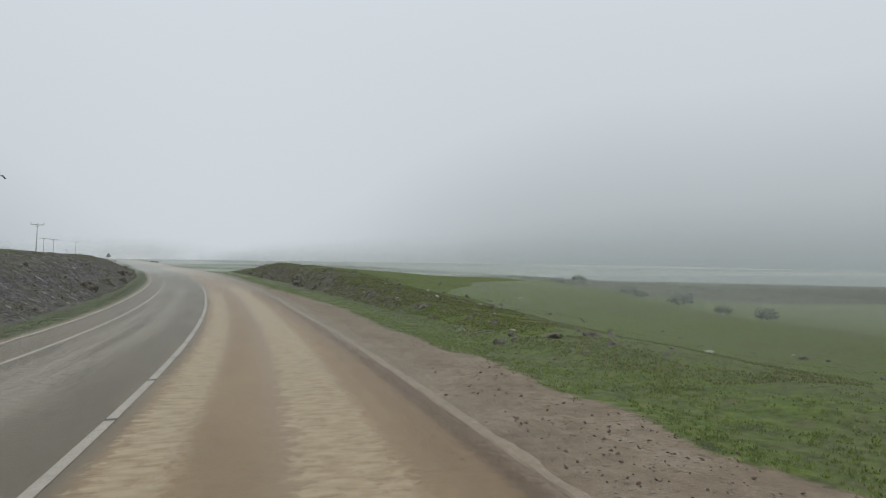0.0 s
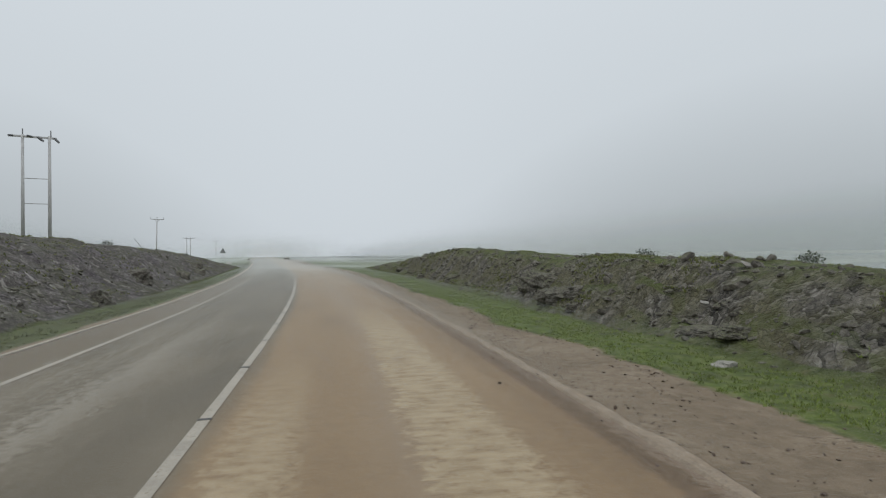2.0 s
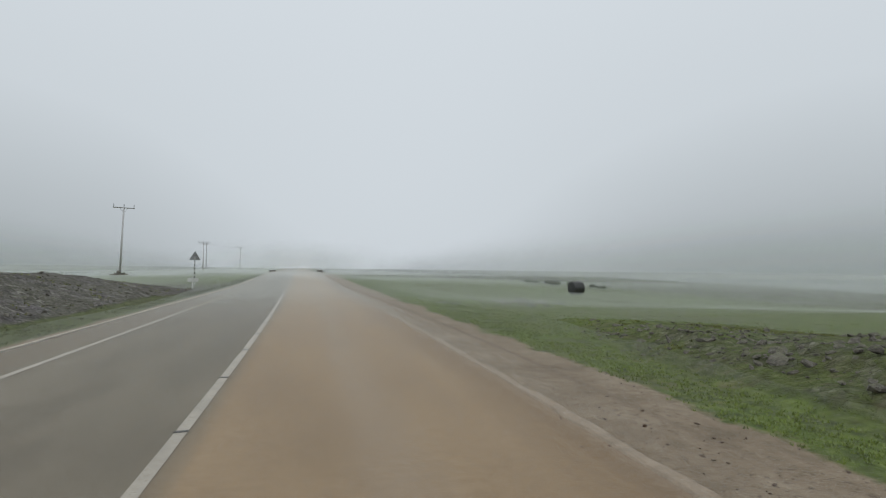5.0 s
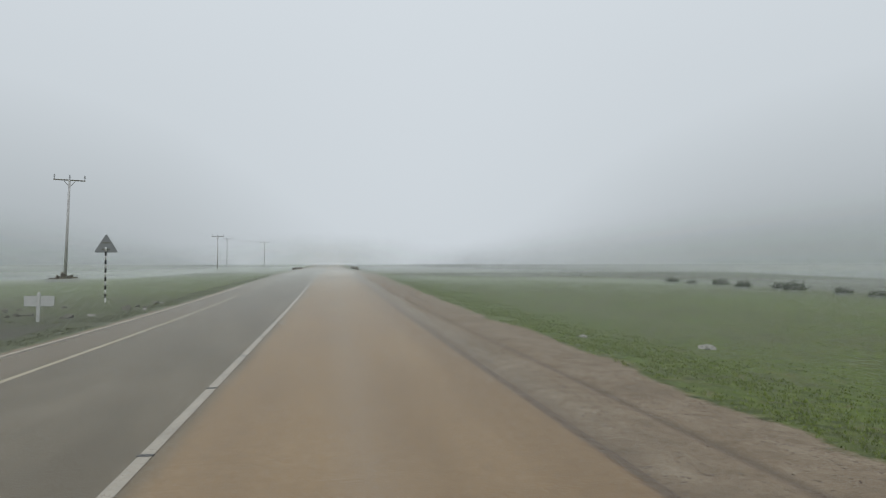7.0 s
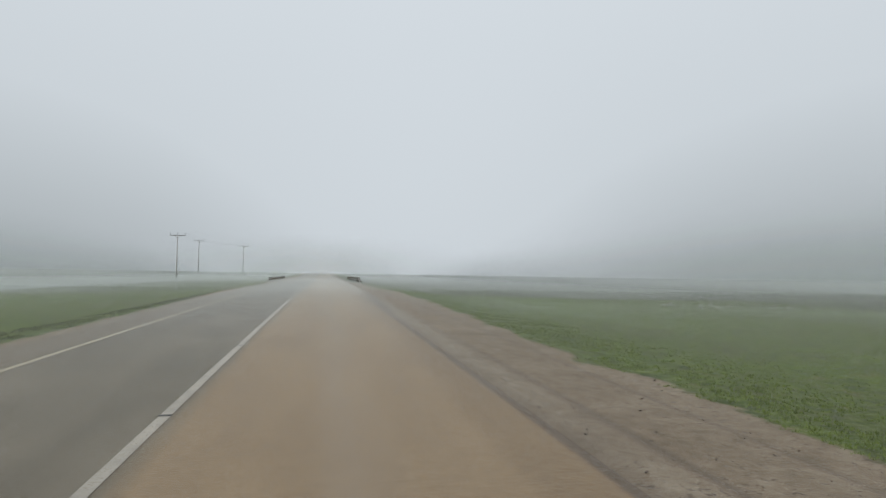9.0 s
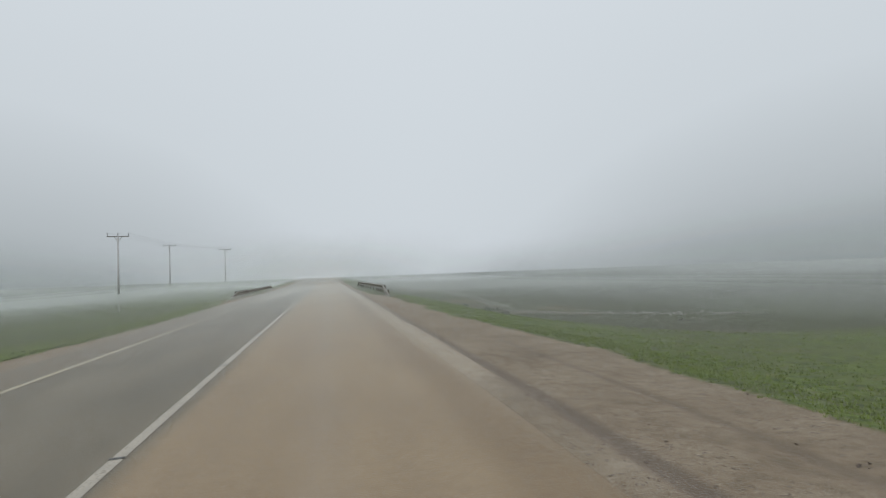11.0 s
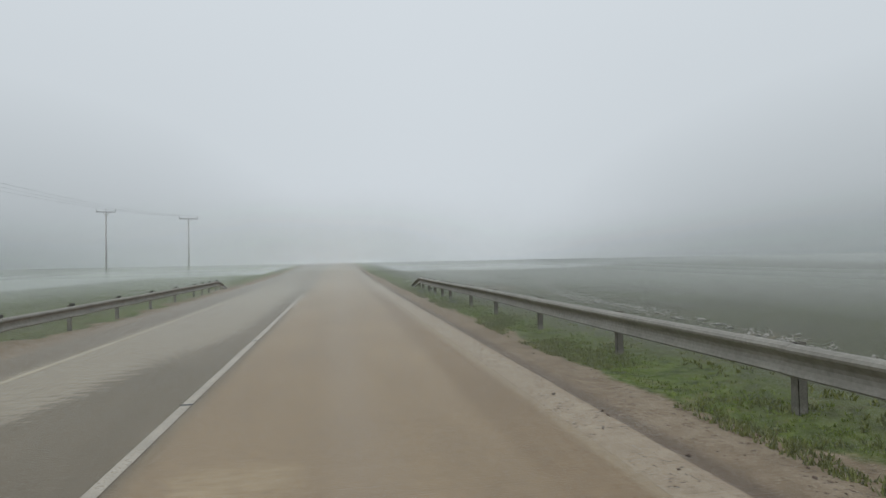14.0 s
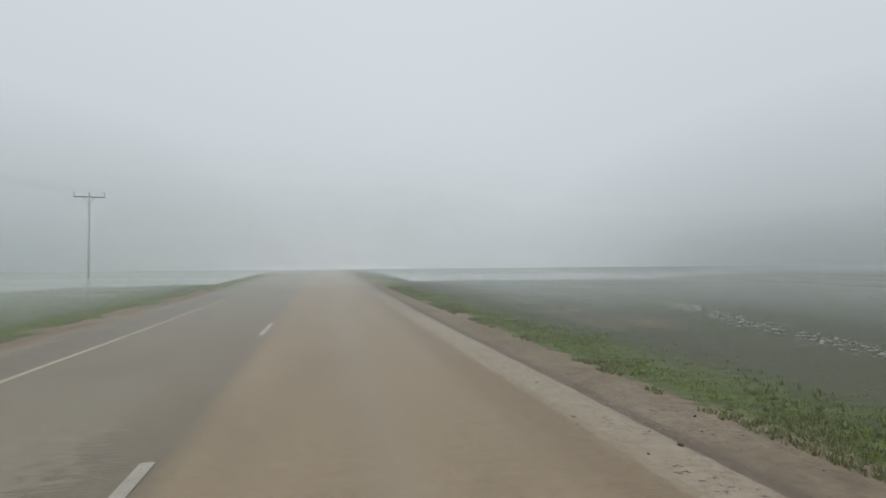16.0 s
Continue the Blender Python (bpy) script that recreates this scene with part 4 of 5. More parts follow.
def fog_sheet(spots, density, foot, lift=8.5, full=1.2, material=M_FOG_DIM):
    """A standing translucent sheet, in place of fog, over a line of places (s, lat); density along it, and the height
    over which its foot thins out.
    """
    verts, faces, dens = [], [], []
    rows = [*(np.linspace(0, 1, 40) ** 1.6), 1.5, 5.0]
    k_r = len(rows)
    for k, (s, lat) in enumerate(spots):
        x, y = plan(s, lat)
        g = float(relief(s, lat)[0])
        top = max(g + 6.5, float(rise(s)) + lift)
        low = g - (0.3 if foot > 0.5 else 7.0)
        for q in rows:
            z = low + (top - low) * q
            verts.append((float(x), float(y), z))
            up = float(smooth((z - g + 0.2) / foot)) if foot > 0.5 else 1.0
            dens.append(density[k] * up * (1 - float(smooth((z - g - full) / (top - g - full - 0.2)))))
    for k in range(len(spots) - 1):
        faces += [(k * k_r + i, (k + 1) * k_r + i, (k + 1) * k_r + i + 1, k * k_r + i + 1) for i in range(k_r - 1)]
    ob = raw("fog_stand_in", verts, faces, material, smooth_shade=True)
    ob.data.attributes.new("veil", "FLOAT", "POINT").data.foreach_set("value", np.array(dens, np.float32))
    tagged(ob, "upright translucent sheet standing in for distant fog", "mist", kind="structure")


RUN = list(range(-150, 261, 5))
# side, distance at the cutting and past it, density, thinning of the foot
for side, near, later, thin, foot in ((-1, 34, 34, 0.24, 1.2), (-1, 42, 42, 0.24, 1.6), (-1, 50, 50, 0.24, 2.0), (1, 42, 33, 0.24, 1.2), (1, 46, 41, 0.24, 1.6), (1, 50, 49, 0.24, 2.0)):
    fog_sheet([(s, side * (near + (later - near) * float(smooth((s + 45) / 60)))) for s in RUN], [thin * (1 - float(smooth((s - 200) / 55))) * (0.45 + 0.55 * float(smooth((s + 60) / 50)) if side > 0 else 1) for s in RUN], foot)
# sheets across the road beyond the end of the guard rails, added to fade its far end
for far, thin in ((200, 0.24), (213, 0.24), (230, 0.24)):
    reach = list(range(-48, 49, 2))
    fog_sheet([(far, q) for q in reach], [thin * (1 - float(smooth((abs(q) - 8) / 38))) for q in reach], 2.0, 13.0, 2.4, M_FOG_BRIGHT)


def fog_strips(step=0.011, reach=50.0):
    """Very low upright strips at the height of the road, a little taller over hollows; added to whiten far ground as
    fog would.
    """
    lats = np.array([-500, -95, -45, -22, -5.0, -4.35, 4.35, 5.0, 13, 22, 45, 95.0, 500])
    rows = np.arange(-114, 330, step)
    rows = np.concatenate([rows + np.random.RandomState(3).uniform(-0.45, 0.45, len(rows)) * step, np.arange(330, 900, step * 10)])
    gap = np.where(rows < 330, step, step * 10)[:, None]
    coarse = np.arange(-116, 904, 4.0)
    cs, cl = np.meshgrid(coarse, lats, indexing="ij")
    under = np.clip(rise(cs) - relief(cs, cl)[0], 0.0, 2.0)
    under = np.stack([np.convolve(np.pad(under[:, k], 3, "edge"), np.ones(7) / 7, "valid") for k in range(len(lats))], 1)
    # strips stand tallest on the road, to whiten it more than the fields
    deep = (1.67 + np.clip(under, 0, 0.3)) * np.where(abs(cl) < 4.4, 1.5, np.where(abs(cl) < 13, 0.62, np.where(abs(cl) < 40, 0.78, 0.86)) * (1 + 0.4 * smooth((cs - 105) / 40) * (abs(cl) > 10)))
    sunk = np.clip(under - 0.30, 0, 1.0) * (smooth((cs + 6) / 12) * (1 - smooth((cs - 74) / 18))) * (abs(cl) > 4.4)
    deep = np.stack([np.interp(rows, coarse, deep[:, k]) for k in range(len(lats))], 1)
    sunk = np.stack([np.interp(rows, coarse, sunk[:, k]) for k in range(len(lats))], 1)
    ss, ll = np.meshgrid(rows, lats, indexing="ij")
    x, y = plan(ss, ll)
    z = rise(ss) + 0.02 - sunk
    tall = gap * deep / np.interp(ss, (-70, 10, 60), (reach * 1.75, reach * 1.1, reach))
    nr, nc = ss.shape
    verts = np.concatenate([np.stack([x, y, z + h], -1).reshape(-1, 3) for h in (0, tall)])
    i = (np.arange(nr)[:, None] * nc + np.arange(nc - 1)[None]).ravel()
    quads = np.stack([i, i + 1, i + 1 + nr * nc, i + nr * nc], 1)
    me = bpy.data.meshes.new("fog_stand_in")
    me.vertices.add(len(verts))
    me.vertices.foreach_set("co", verts.astype(np.float32).ravel())
    me.loops.add(len(quads) * 4)
    me.loops.foreach_set("vertex_index", quads.astype(np.int32).ravel())
    me.polygons.add(len(quads))
    me.polygons.foreach_set("loop_start", np.arange(0, len(quads) * 4, 4, dtype=np.int32))
    me.update(calc_edges=True)
    me.attributes.new("veil", "FLOAT", "POINT").data.foreach_set("value", np.full(len(verts), 0.5, np.float32))
    me.materials.append(M_FOG_BRIGHT)
    tagged(new("fog_stand_in", me), "rows of tiny translucent upright strips standing in for fog", "mist", kind="stuff")


fog_strips()


# ---- loose stones, rubble and clods ----
def stone_mesh(name, seed, material, flat=0.6, sub=2):
    rnd = random.Random(seed)
    bm = bmesh.new()
    bmesh.ops.create_icosphere(bm, subdivisions=sub, radius=0.5)
    cuts = [(Vector((rnd.uniform(-1, 1), rnd.uniform(-1, 1), rnd.uniform(-1, 1))).normalized(), rnd.uniform(0.24, 0.42)) for _ in range(9)]
    for v in bm.verts:
        for nrm, d in cuts:
            over = v.co.dot(nrm) - d
            if over > 0:
                v.co -= nrm * over * 0.93
        v.co += v.co.normalized() * (0.10 * noise.noise(v.co * 3.1 + Vector((seed, 0, 0))) + 0.06 * noise.noise(v.co * 8 + Vector((seed, 3, 0))))
        v.co.z *= flat
        v.co.x *= 1.15
    me = bpy.data.meshes.new(name)
    bm.to_mesh(me)
    bm.free()
    me.materials.append(material)
    return me


GREY_STONES = [stone_mesh("stone", k, M_ROCK, 0.55 + 0.05 * (k % 4)) for k in range(8)]
PALE_STONES = [stone_mesh("pale_stone", 20 + k, M_PALE, 0.5 + 0.06 * (k % 3)) for k in range(5)]
GROUND = bpy.data.objects["ground"]
RS = np.random.RandomState(7)


def soup(name, meshes, picks, material, label, category):
    """Many copies of small meshes joined into one. picks: mesh index, matrix."""
    vs, fs, base = [], [], 0
    cache = []
    for me in meshes:
        co = np.empty(len(me.vertices) * 3)
        me.vertices.foreach_get("co", co)
        tri = np.array([list(p.vertices) for p in me.polygons])
        cache.append((co.reshape(-1, 3), tri))
    for k, m in picks:
        co, tri = cache[k]
        a = np.array(m)
        vs.append(co @ a[:3, :3].T + a[:3, 3])
        fs.append(tri + base)
        base += len(co)
    ob = raw(name, np.concatenate(vs).tolist(), np.concatenate(fs).tolist(), material)
    return tagged(ob, label, category, kind="stuff")


def bank_spots(count, seed):
    rs = np.random.RandomState(seed)
    n = count * 5
    here = rs.rand(n) < 0.62
    s = np.where(here, rs.uniform(-104, -4, n), rs.uniform(-140, 24, n))
    lat = np.where(here, 7.9 + abs(rs.normal(0, 2.0, n)) + rs.uniform(0, 0.8, n), -(5.9 + abs(rs.normal(0, 2.4, n)) + rs.uniform(0, 0.6, n)))
    z, rock = relief(s, lat)[:2]
    size = np.clip(rs.lognormal(-2.25, 0.5, n), 0.05, 0.36)
    keep = np.nonzero(rock > rs.uniform(0.15, 0.7, n))[0][:count]
    return [(float(s[k]), float(lat[k]), float(z[k]), float(size[k])) for k in keep]


def tumble(s, lat, z, size, rs, sink=0.25):
    x, y = plan(s, lat)
    return Matrix.LocRotScale((float(x), float(y), z + size * (0.22 - sink)), Euler((rs.normal(0, 0.35), rs.normal(0, 0.35), rs.uniform(0, 6.3))), Vector((size * rs.uniform(0.8, 1.4), size * rs.uniform(0.7, 1.1), size * rs.uniform(0.7, 1.15))))


def build_rubble():
    spots = bank_spots(9500, 3)
    near = [k for k, q in enumerate(spots) if q[3] > 0.2 and -72 < q[0] < -20][:240]
    taken = set(near)
    for k in near:
        ob = new("stone", GREY_STONES[k % 8])
        ob.matrix_world = tumble(*spots[k], RS)
        ob.parent = GROUND
    chips = [stone_mesh("chip", 70 + k, M_ROCK, 0.5 + 0.06 * (k % 3), 1) for k in range(6)]
    soup("rubble", chips, [(k % 6, tumble(*q, RS)) for k, q in enumerate(spots) if k not in taken], M_ROCK, "brown-grey limestone rubble lying on the rock cuttings", "rubble")


build_rubble()


def crag_mesh(seed, material):
    """A broken block with a flat top and steep stepped sides."""
    bm = bmesh.new()
    bmesh.ops.create_cube(bm, size=1.0)
    bmesh.ops.subdivide_edges(bm, edges=bm.edges[:], cuts=13, use_grid_fill=True)
    rnd = random.Random(seed)
    cuts = [(Vector((rnd.uniform(-1, 1), rnd.uniform(-1, 1), rnd.uniform(-0.1, 0.5))).normalized(), rnd.uniform(0.36, 0.55)) for _ in range(7)]
    for v in bm.verts:
        p = v.co.copy()
        p = p.lerp(p.normalized() * 0.56, 0.45)
        for nrm, d in cuts:
            over = p.dot(nrm) - d
            if over > 0:
                p -= nrm * over * 0.85
        q = p + Vector((seed * 1.7, 0.3, 0.9))
        bed = math.floor((p.z + 0.06 * noise.noise(q * 3)) * 6)
        side = Vector((p.x, p.y, 0))
        p += side * 0.02 * noise.noise(Vector((bed * 3.1, seed, 0.5)))
        p += p.normalized() * (0.13 * noise.noise(q * 2.7) + 0.09 * noise.noise(q * 6.1) + 0.05 * noise.noise(q * 14))
        v.co = Vector((p.x * 1.1, p.y, p.z * 0.75))
    me = bpy.data.meshes.new("boulder")
    bm.to_mesh(me)
    bm.free()
    me.materials.append(material)
    return me


def boulder(s, lat, size, label, material=None, up=0.0, tall=1.0):
    me = crag_mesh(int(abs(s * 13 + lat * 7)), material or M_ROCK)
    ob = new("boulder", me)
    x, y = plan(s, lat)
    z = float(relief(s, lat)[0])
    ob.matrix_world = Matrix.LocRotScale((float(x), float(y), z + size * (up - 0.02)), Euler((0.1, -0.08, s)), Vector((size * 1.25, size, size * tall)))
    tagged(ob, label, "boulder", "boulders by the road")


for s, lat, size, tall in ((-53.8, 9.2, 1.05, 0.95), (-54.9, 9.3, 0.8, 0.9), (-56.3, 8.75, 0.75, 1.0), (-57.1, 8.85, 0.8, 0.85), (-57.9, 8.95, 0.7, 0.7), (-58.6, 8.5, 0.45, 0.7), (-64.2, 8.7, 0.7, 0.5), (-65.3, 8.6, 0.6, 0.5), (-43, 8.7, 0.7, 0.8), (-36, 8.5, 0.6, 0.8), (-28, 8.6, 0.6, 0.7)):
    boulder(s, lat, size, "dark grey limestone boulder jutting from the rock cutting", tall=tall)
for s, lat, size in ((-62.5, -7.0, 0.9), (-52, -6.6, 0.8), (-44, -7.4, 1.1), (-36, -6.8, 0.8), (-70, -7.2, 1.0), (-25, -7.6, 0.8), (-30.5, -6.6, 0.7)):
    boulder(s, lat, size, "dark grey limestone boulder in the far rock face")
for s, lat, size, label in ((-66.5, 7.45, 0.3, "pale stone lying in the green verge"), (-77.0, 7.4, 0.16, "pale stone lying in the green verge"), (-36.3, 6.35, 0.22, "small pale flat stone at the mud edge"), (-28.5, 6.4, 0.24, "small pale flat stone at the mud edge"), (112.3, 12.4, 0.8, "dark flat-topped rock on the grass slope"), (9.5, 9.0, 0.3, "pale stone in the open turf"), (22.5, 11.4, 0.42, "pale flat stone in the open turf"), (15.2, 16.4, 0.8, "dark rock with pale top in the turf"), (14.2, 17.4, 0.7, "pale grey rock in the turf"), (23.0, 8.1, 0.22, "pale stone in the open turf"), (179.0, -6.15, 0.32, "small pale stone past the rail end")):
    boulder(s, lat, size, label, None if "dark" in label else M_PALE, tall=0.8)


def scatter_stones():
    rs = np.random.RandomState(31)
    for k in range(190):
        s = rs.uniform(-102, -60)
        lat = rs.uniform(8.6, 28) if k % 3 == 0 else 8.4 + abs(rs.normal(0, 2.6))
        size = float(np.clip(rs.lognormal(-1.45, 0.45), 0.12, 0.6))
        ob = new("field_stone", (PALE_STONES[:1] + GREY_STONES)[int(rs.randint(9))])
        ob.matrix_world = tumble(s, lat, float(relief(s, lat)[0]), size, rs, 0.2)
        tagged(ob, "weathered grey stone lying in the hillside turf", "stone", "stones in the turf")


scatter_stones()


def sign_rubble():
    rs = np.random.RandomState(37)
    for k in range(34):
        s = rs.uniform(30, 38)
        lat = -rs.uniform(5.4, 7.6) if k % 3 == 0 else -rs.uniform(9, 13)
        ob = new("field_stone", (GREY_STONES + PALE_STONES[:2])[int(rs.randint(10))])
        ob.matrix_world = tumble(s, lat, float(relief(s, lat)[0]), float(np.clip(rs.lognormal(-1.5, 0.4), 0.1, 0.42)), rs, 0.15)
        tagged(ob, "grey stone in the loose rubble beside the marker board", "stone", "rubble by the marker board")


sign_rubble()


def field_rubble():
    rs = np.random.RandomState(43)
    for k in range(70):
        u = rs.rand()
        s, lat = 17.8 - 6.0 * u + rs.normal(0, 0.8), 14.6 + 0.6 * u + rs.normal(0, 1.1)
        ob = new("field_stone", (PALE_STONES[:2] + GREY_STONES)[int(rs.randint(10))])
        ob.matrix_world = tumble(s, lat, float(relief(s, lat)[0]), float(np.clip(rs.lognormal(-1.6, 0.45), 0.1, 0.5)), rs, 0.1)
        tagged(ob, "grey stone in a weedy rubble patch in the turf", "stone", "rubble patch in the turf")
    for k in range(34):
        s, lat = rs.uniform(79, 85), rs.uniform(27, 40)
        ob = new("field_stone", PALE_STONES[int(rs.randint(5))])
        ob.matrix_world = tumble(s, lat, float(relief(s, lat)[0]), float(np.clip(rs.lognormal(-1.5, 0.35), 0.12, 0.4)), rs, 0.1)
        tagged(ob, "pale stone at the far edge of the turf", "stone", "pale stones at the field edge")
    for k in range(12):
        s, lat = rs.uniform(114, 122), rs.uniform(17, 30)
        ob = new("field_stone", PALE_STONES[int(rs.randint(5))])
        ob.matrix_world = tumble(s, lat, float(relief(s, lat)[0]), float(np.clip(rs.lognormal(-1.7, 0.35), 0.1, 0.35)), rs, 0.1)
        tagged(ob, "pale stone lying on the grey valley floor", "stone", "pale stones on the valley floor")


field_rubble()


def stone_row():
    x, y = plan(132, 20.5)
    root = thing("stone_row", Matrix.Translation((float(x), float(y), float(relief(132, 20.5)[0]))), "row of pale tumbled stones along the valley floor", "stone row")
    rs = np.random.RandomState(11)
    ss, ll = (119, 122, 125, 127.5, 131, 142, 158, 180, 190, 203, 215), (37, 31, 26, 22.5, 19.5, 21.5, 23.5, 24.5, 26.5, 29.5, 33)
    dist = np.concatenate([[0], np.cumsum(np.hypot(np.diff(ss), np.diff(ll)))])
    for k in range(290):
        d = dist[-1] * rs.rand() ** 1.15
        s, lat = np.interp(d, dist, ss) + rs.normal(0, 0.55), np.interp(d, dist, ll) + rs.normal(0, 0.55)
        size = float(np.clip(rs.lognormal(-1.6, 0.4), 0.1, 0.42))
        ob = new("stone", PALE_STONES[k % 5])
        ob.parent = root
        ob.matrix_parent_inverse = root.matrix_world.inverted()
        ob.matrix_basis = tumble(s, lat, float(relief(s, lat)[0]), size, rs, 0.05)

    picks = []
    for k in range(1100):
        d = dist[-1] * rs.rand() ** 1.1
        s, lat = np.interp(d, dist, ss) + rs.normal(0, 0.9), np.interp(d, dist, ll) + rs.normal(0, 0.75)
        picks.append((k % 5, tumble(s, lat, float(relief(s, lat)[0]), float(np.clip(rs.lognormal(-2.1, 0.4), 0.06, 0.25)), rs, 0.05)))
    soup("stone_litter", PALE_STONES, picks, M_PALE, "small pale stones strewn along the stone row", "stones")


stone_row()


def build_clods():
    rs = np.random.RandomState(5)
    clod = [stone_mesh("clod", 50 + k, M_CLOD, 0.4, 1) for k in range(4)]
    picks = []
    n = 16000
    s = np.where(rs.rand(n) < 0.55, rs.uniform(-112, -15, n), rs.uniform(-15, 190, n))
    lat = np.where(rs.rand(n) < 0.95, 4.35 + (grass_edge(s) - 3.95) * rs.rand(n), rs.uniform(3.3, 4.3, n))
    dense = np.where(s < -20, 1.0, 0.4) * (0.25 + 1.5 * np.maximum(0.0, 0.25 + 1.6 * fbm(s / 2.5, lat / 0.7, 2, 95)))
    z = np.where(lat > 4.25, relief(s, lat)[0], rise(s))
    size = np.clip(rs.lognormal(-3.75, 0.48, n) * np.where(s < -20, 1.1, 1.0), 0.012, 0.06)
    for k in np.nonzero(rs.rand(n) < dense)[0]:
        picks.append((int(k) % 4, tumble(float(s[k]), float(lat[k]), float(z[k]), float(size[k]), rs, 0.0)))
    for s, lat, size in ((41.6, 4.7, 0.15), (41.9, 4.95, 0.11), (41.2, 4.5, 0.08), (42.1, 4.75, 0.1), (38, 5.9, 0.11), (38.4, 5.8, 0.08), (117.8, 4.4, 0.13), (118.1, 4.6, 0.09), (27.2, 5.2, 0.13), (37.2, 4.6, 0.12)):
        picks.append((0, tumble(s, lat, float(relief(s, lat)[0]), size, rs, 0.0)))
    soup("mud_clods", clod, picks, M_CLOD, "brown mud clods and grit scattered on the shoulder", "mud clods")


build_clods()


# ---- grass and weeds ----
def blades(name, s, lat, height, width, count, material, label, category, seed):
    """Small tufts of bent blades at the places given."""
    rs = np.random.RandomState(seed)
    x, y = plan(s, lat)
    z = relief(s, lat)[0]
    n = len(s)
    tri = np.empty((n, count, 3, 3))
    for c in range(count):
        a, b = rs.uniform(0, 6.283, n), rs.uniform(0, 6.283, n)
        r = width * rs.uniform(0.2, 1.6, n)
        px, py = x + r * np.cos(b), y + r * np.sin(b)
        h = height * rs.uniform(0.5, 1.25, n)
        w = width * rs.uniform(0.35, 0.7, n)
        for k, sg in enumerate((-1, 1)):
            tri[:, c, k] = np.stack([px + sg * w * np.cos(a), py + sg * w * np.sin(a), z - 0.02], 1)
        lean = rs.uniform(0.2, 1.0, n) * h
        d = rs.uniform(0, 6.283, n)
        tri[:, c, 2] = np.stack([px + lean * np.cos(d), py + lean * np.sin(d), z + h], 1)
    v = tri.reshape(-1, 3)
    me = bpy.data.meshes.new(name)
    nf = n * count
    me.vertices.add(nf * 3)
    me.vertices.foreach_set("co", v.astype(np.float32).ravel())
    me.loops.add(nf * 3)
    me.loops.foreach_set("vertex_index", np.arange(nf * 3, dtype=np.int32))
    me.polygons.add(nf)
    me.polygons.foreach_set("loop_start", np.arange(0, nf * 3, 3, dtype=np.int32))
    me.update(calc_edges=True)
    me.materials.append(material)
    tagged(new(name, me), label, category, kind="stuff")


def grow():
    rs = np.random.RandomState(9)
    n = 80000
    s = rs.uniform(-112, 205, n)
    lat = grass_edge(s) + 0.15 + abs(rs.normal(0, 1.9, n))
    _, rock, dirt = relief(s, lat)[:3]
    keep = (rock < 0.45) & (dirt < 0.75 * rs.rand(n)) & (rs.rand(n) > 0.93 * smooth((s - 125) / 6) * smooth((lat - 6.5) / 0.9)) & (fbm(s / 1.2, lat / 1.2, 3, 71) > -0.14)
    blades("grass", s[keep], lat[keep], 0.04, 0.03, 5, M_GRASS, "short bright green grass along the muddy verge", "grass", 1)
    n = 22000
    s = rs.uniform(112, 205, n)
    lat = 5.55 + abs(rs.normal(0.5, 0.9, n))
    keep = (fbm(s / 0.9, lat / 0.9, 3, 85) > 0.02) & (lat > grass_edge(s) - 0.1)
    blades("rough_grass", s[keep], lat[keep], 0.06, 0.03, 6, M_WEED, "tufty yellow-green grass under the guard rail", "grass", 6)
    n = 40000
    s = rs.uniform(-112, 110, n)
    lat = rs.uniform(8.5, 26, n)
    _, rock, dirt = relief(s, lat)[:3]
    keep = (dirt < 0.4) & (rock < 0.75) & (fbm(s / 2.2, lat / 2.2, 3, 73) > -0.02)
    blades("field_grass", s[keep], lat[keep], 0.032, 0.03, 5, M_GRASS, "rough green field turf with small weeds", "grass", 2)
    n = 24000
    s = rs.uniform(-140, 205, n)
    lat = -(4.75 + 0.9 * smooth((s - 70) / 20) * 0.3 + abs(rs.normal(0, 1.1, n)))
    _, rock, dirt = relief(s, lat)[:3]
    keep = (dirt < 0.6) & (rock < 0.55) & (fbm(s / 1.0, lat / 1.0, 3, 75) > -0.08 + 0.14 * smooth((s - 118) / 10))
    blades("verge_grass", s[keep], lat[keep], 0.04, 0.03, 5, M_DULL, "short green grass beside the low kerb", "grass", 3)
    n = 46000
    s = rs.uniform(-105, -5, n)
    lat = rs.uniform(8.2, 14, n)
    keep = fbm(s / 2.5, lat / 2.0, 3, 79) > 0.10 - 0.22 * smooth((-62 - s) / 12)
    blades("bank_weeds", s[keep], lat[keep], 0.045, 0.035, 5, M_WEED, "low yellow-green weeds growing over the rock cutting", "weeds", 4)
    n = 9000
    s = rs.uniform(-120, 30, n)
    lat = -rs.uniform(6.5, 15, n)
    keep = fbm(s / 2.5, lat / 2.0, 3, 81) > 0.08
    blades("far_bank_weeds", s[keep], lat[keep], 0.055, 0.05, 5, M_WEED, "low dull weeds growing over the far rock face", "weeds", 5)


M_DULL = foliage("dull_verge_grass", (0.065, 0.075, 0.028), (0.16, 0.17, 0.065))
M_WEED = foliage("yellow_green_weed", (0.085, 0.10, 0.022), (0.22, 0.235, 0.062))
grow()


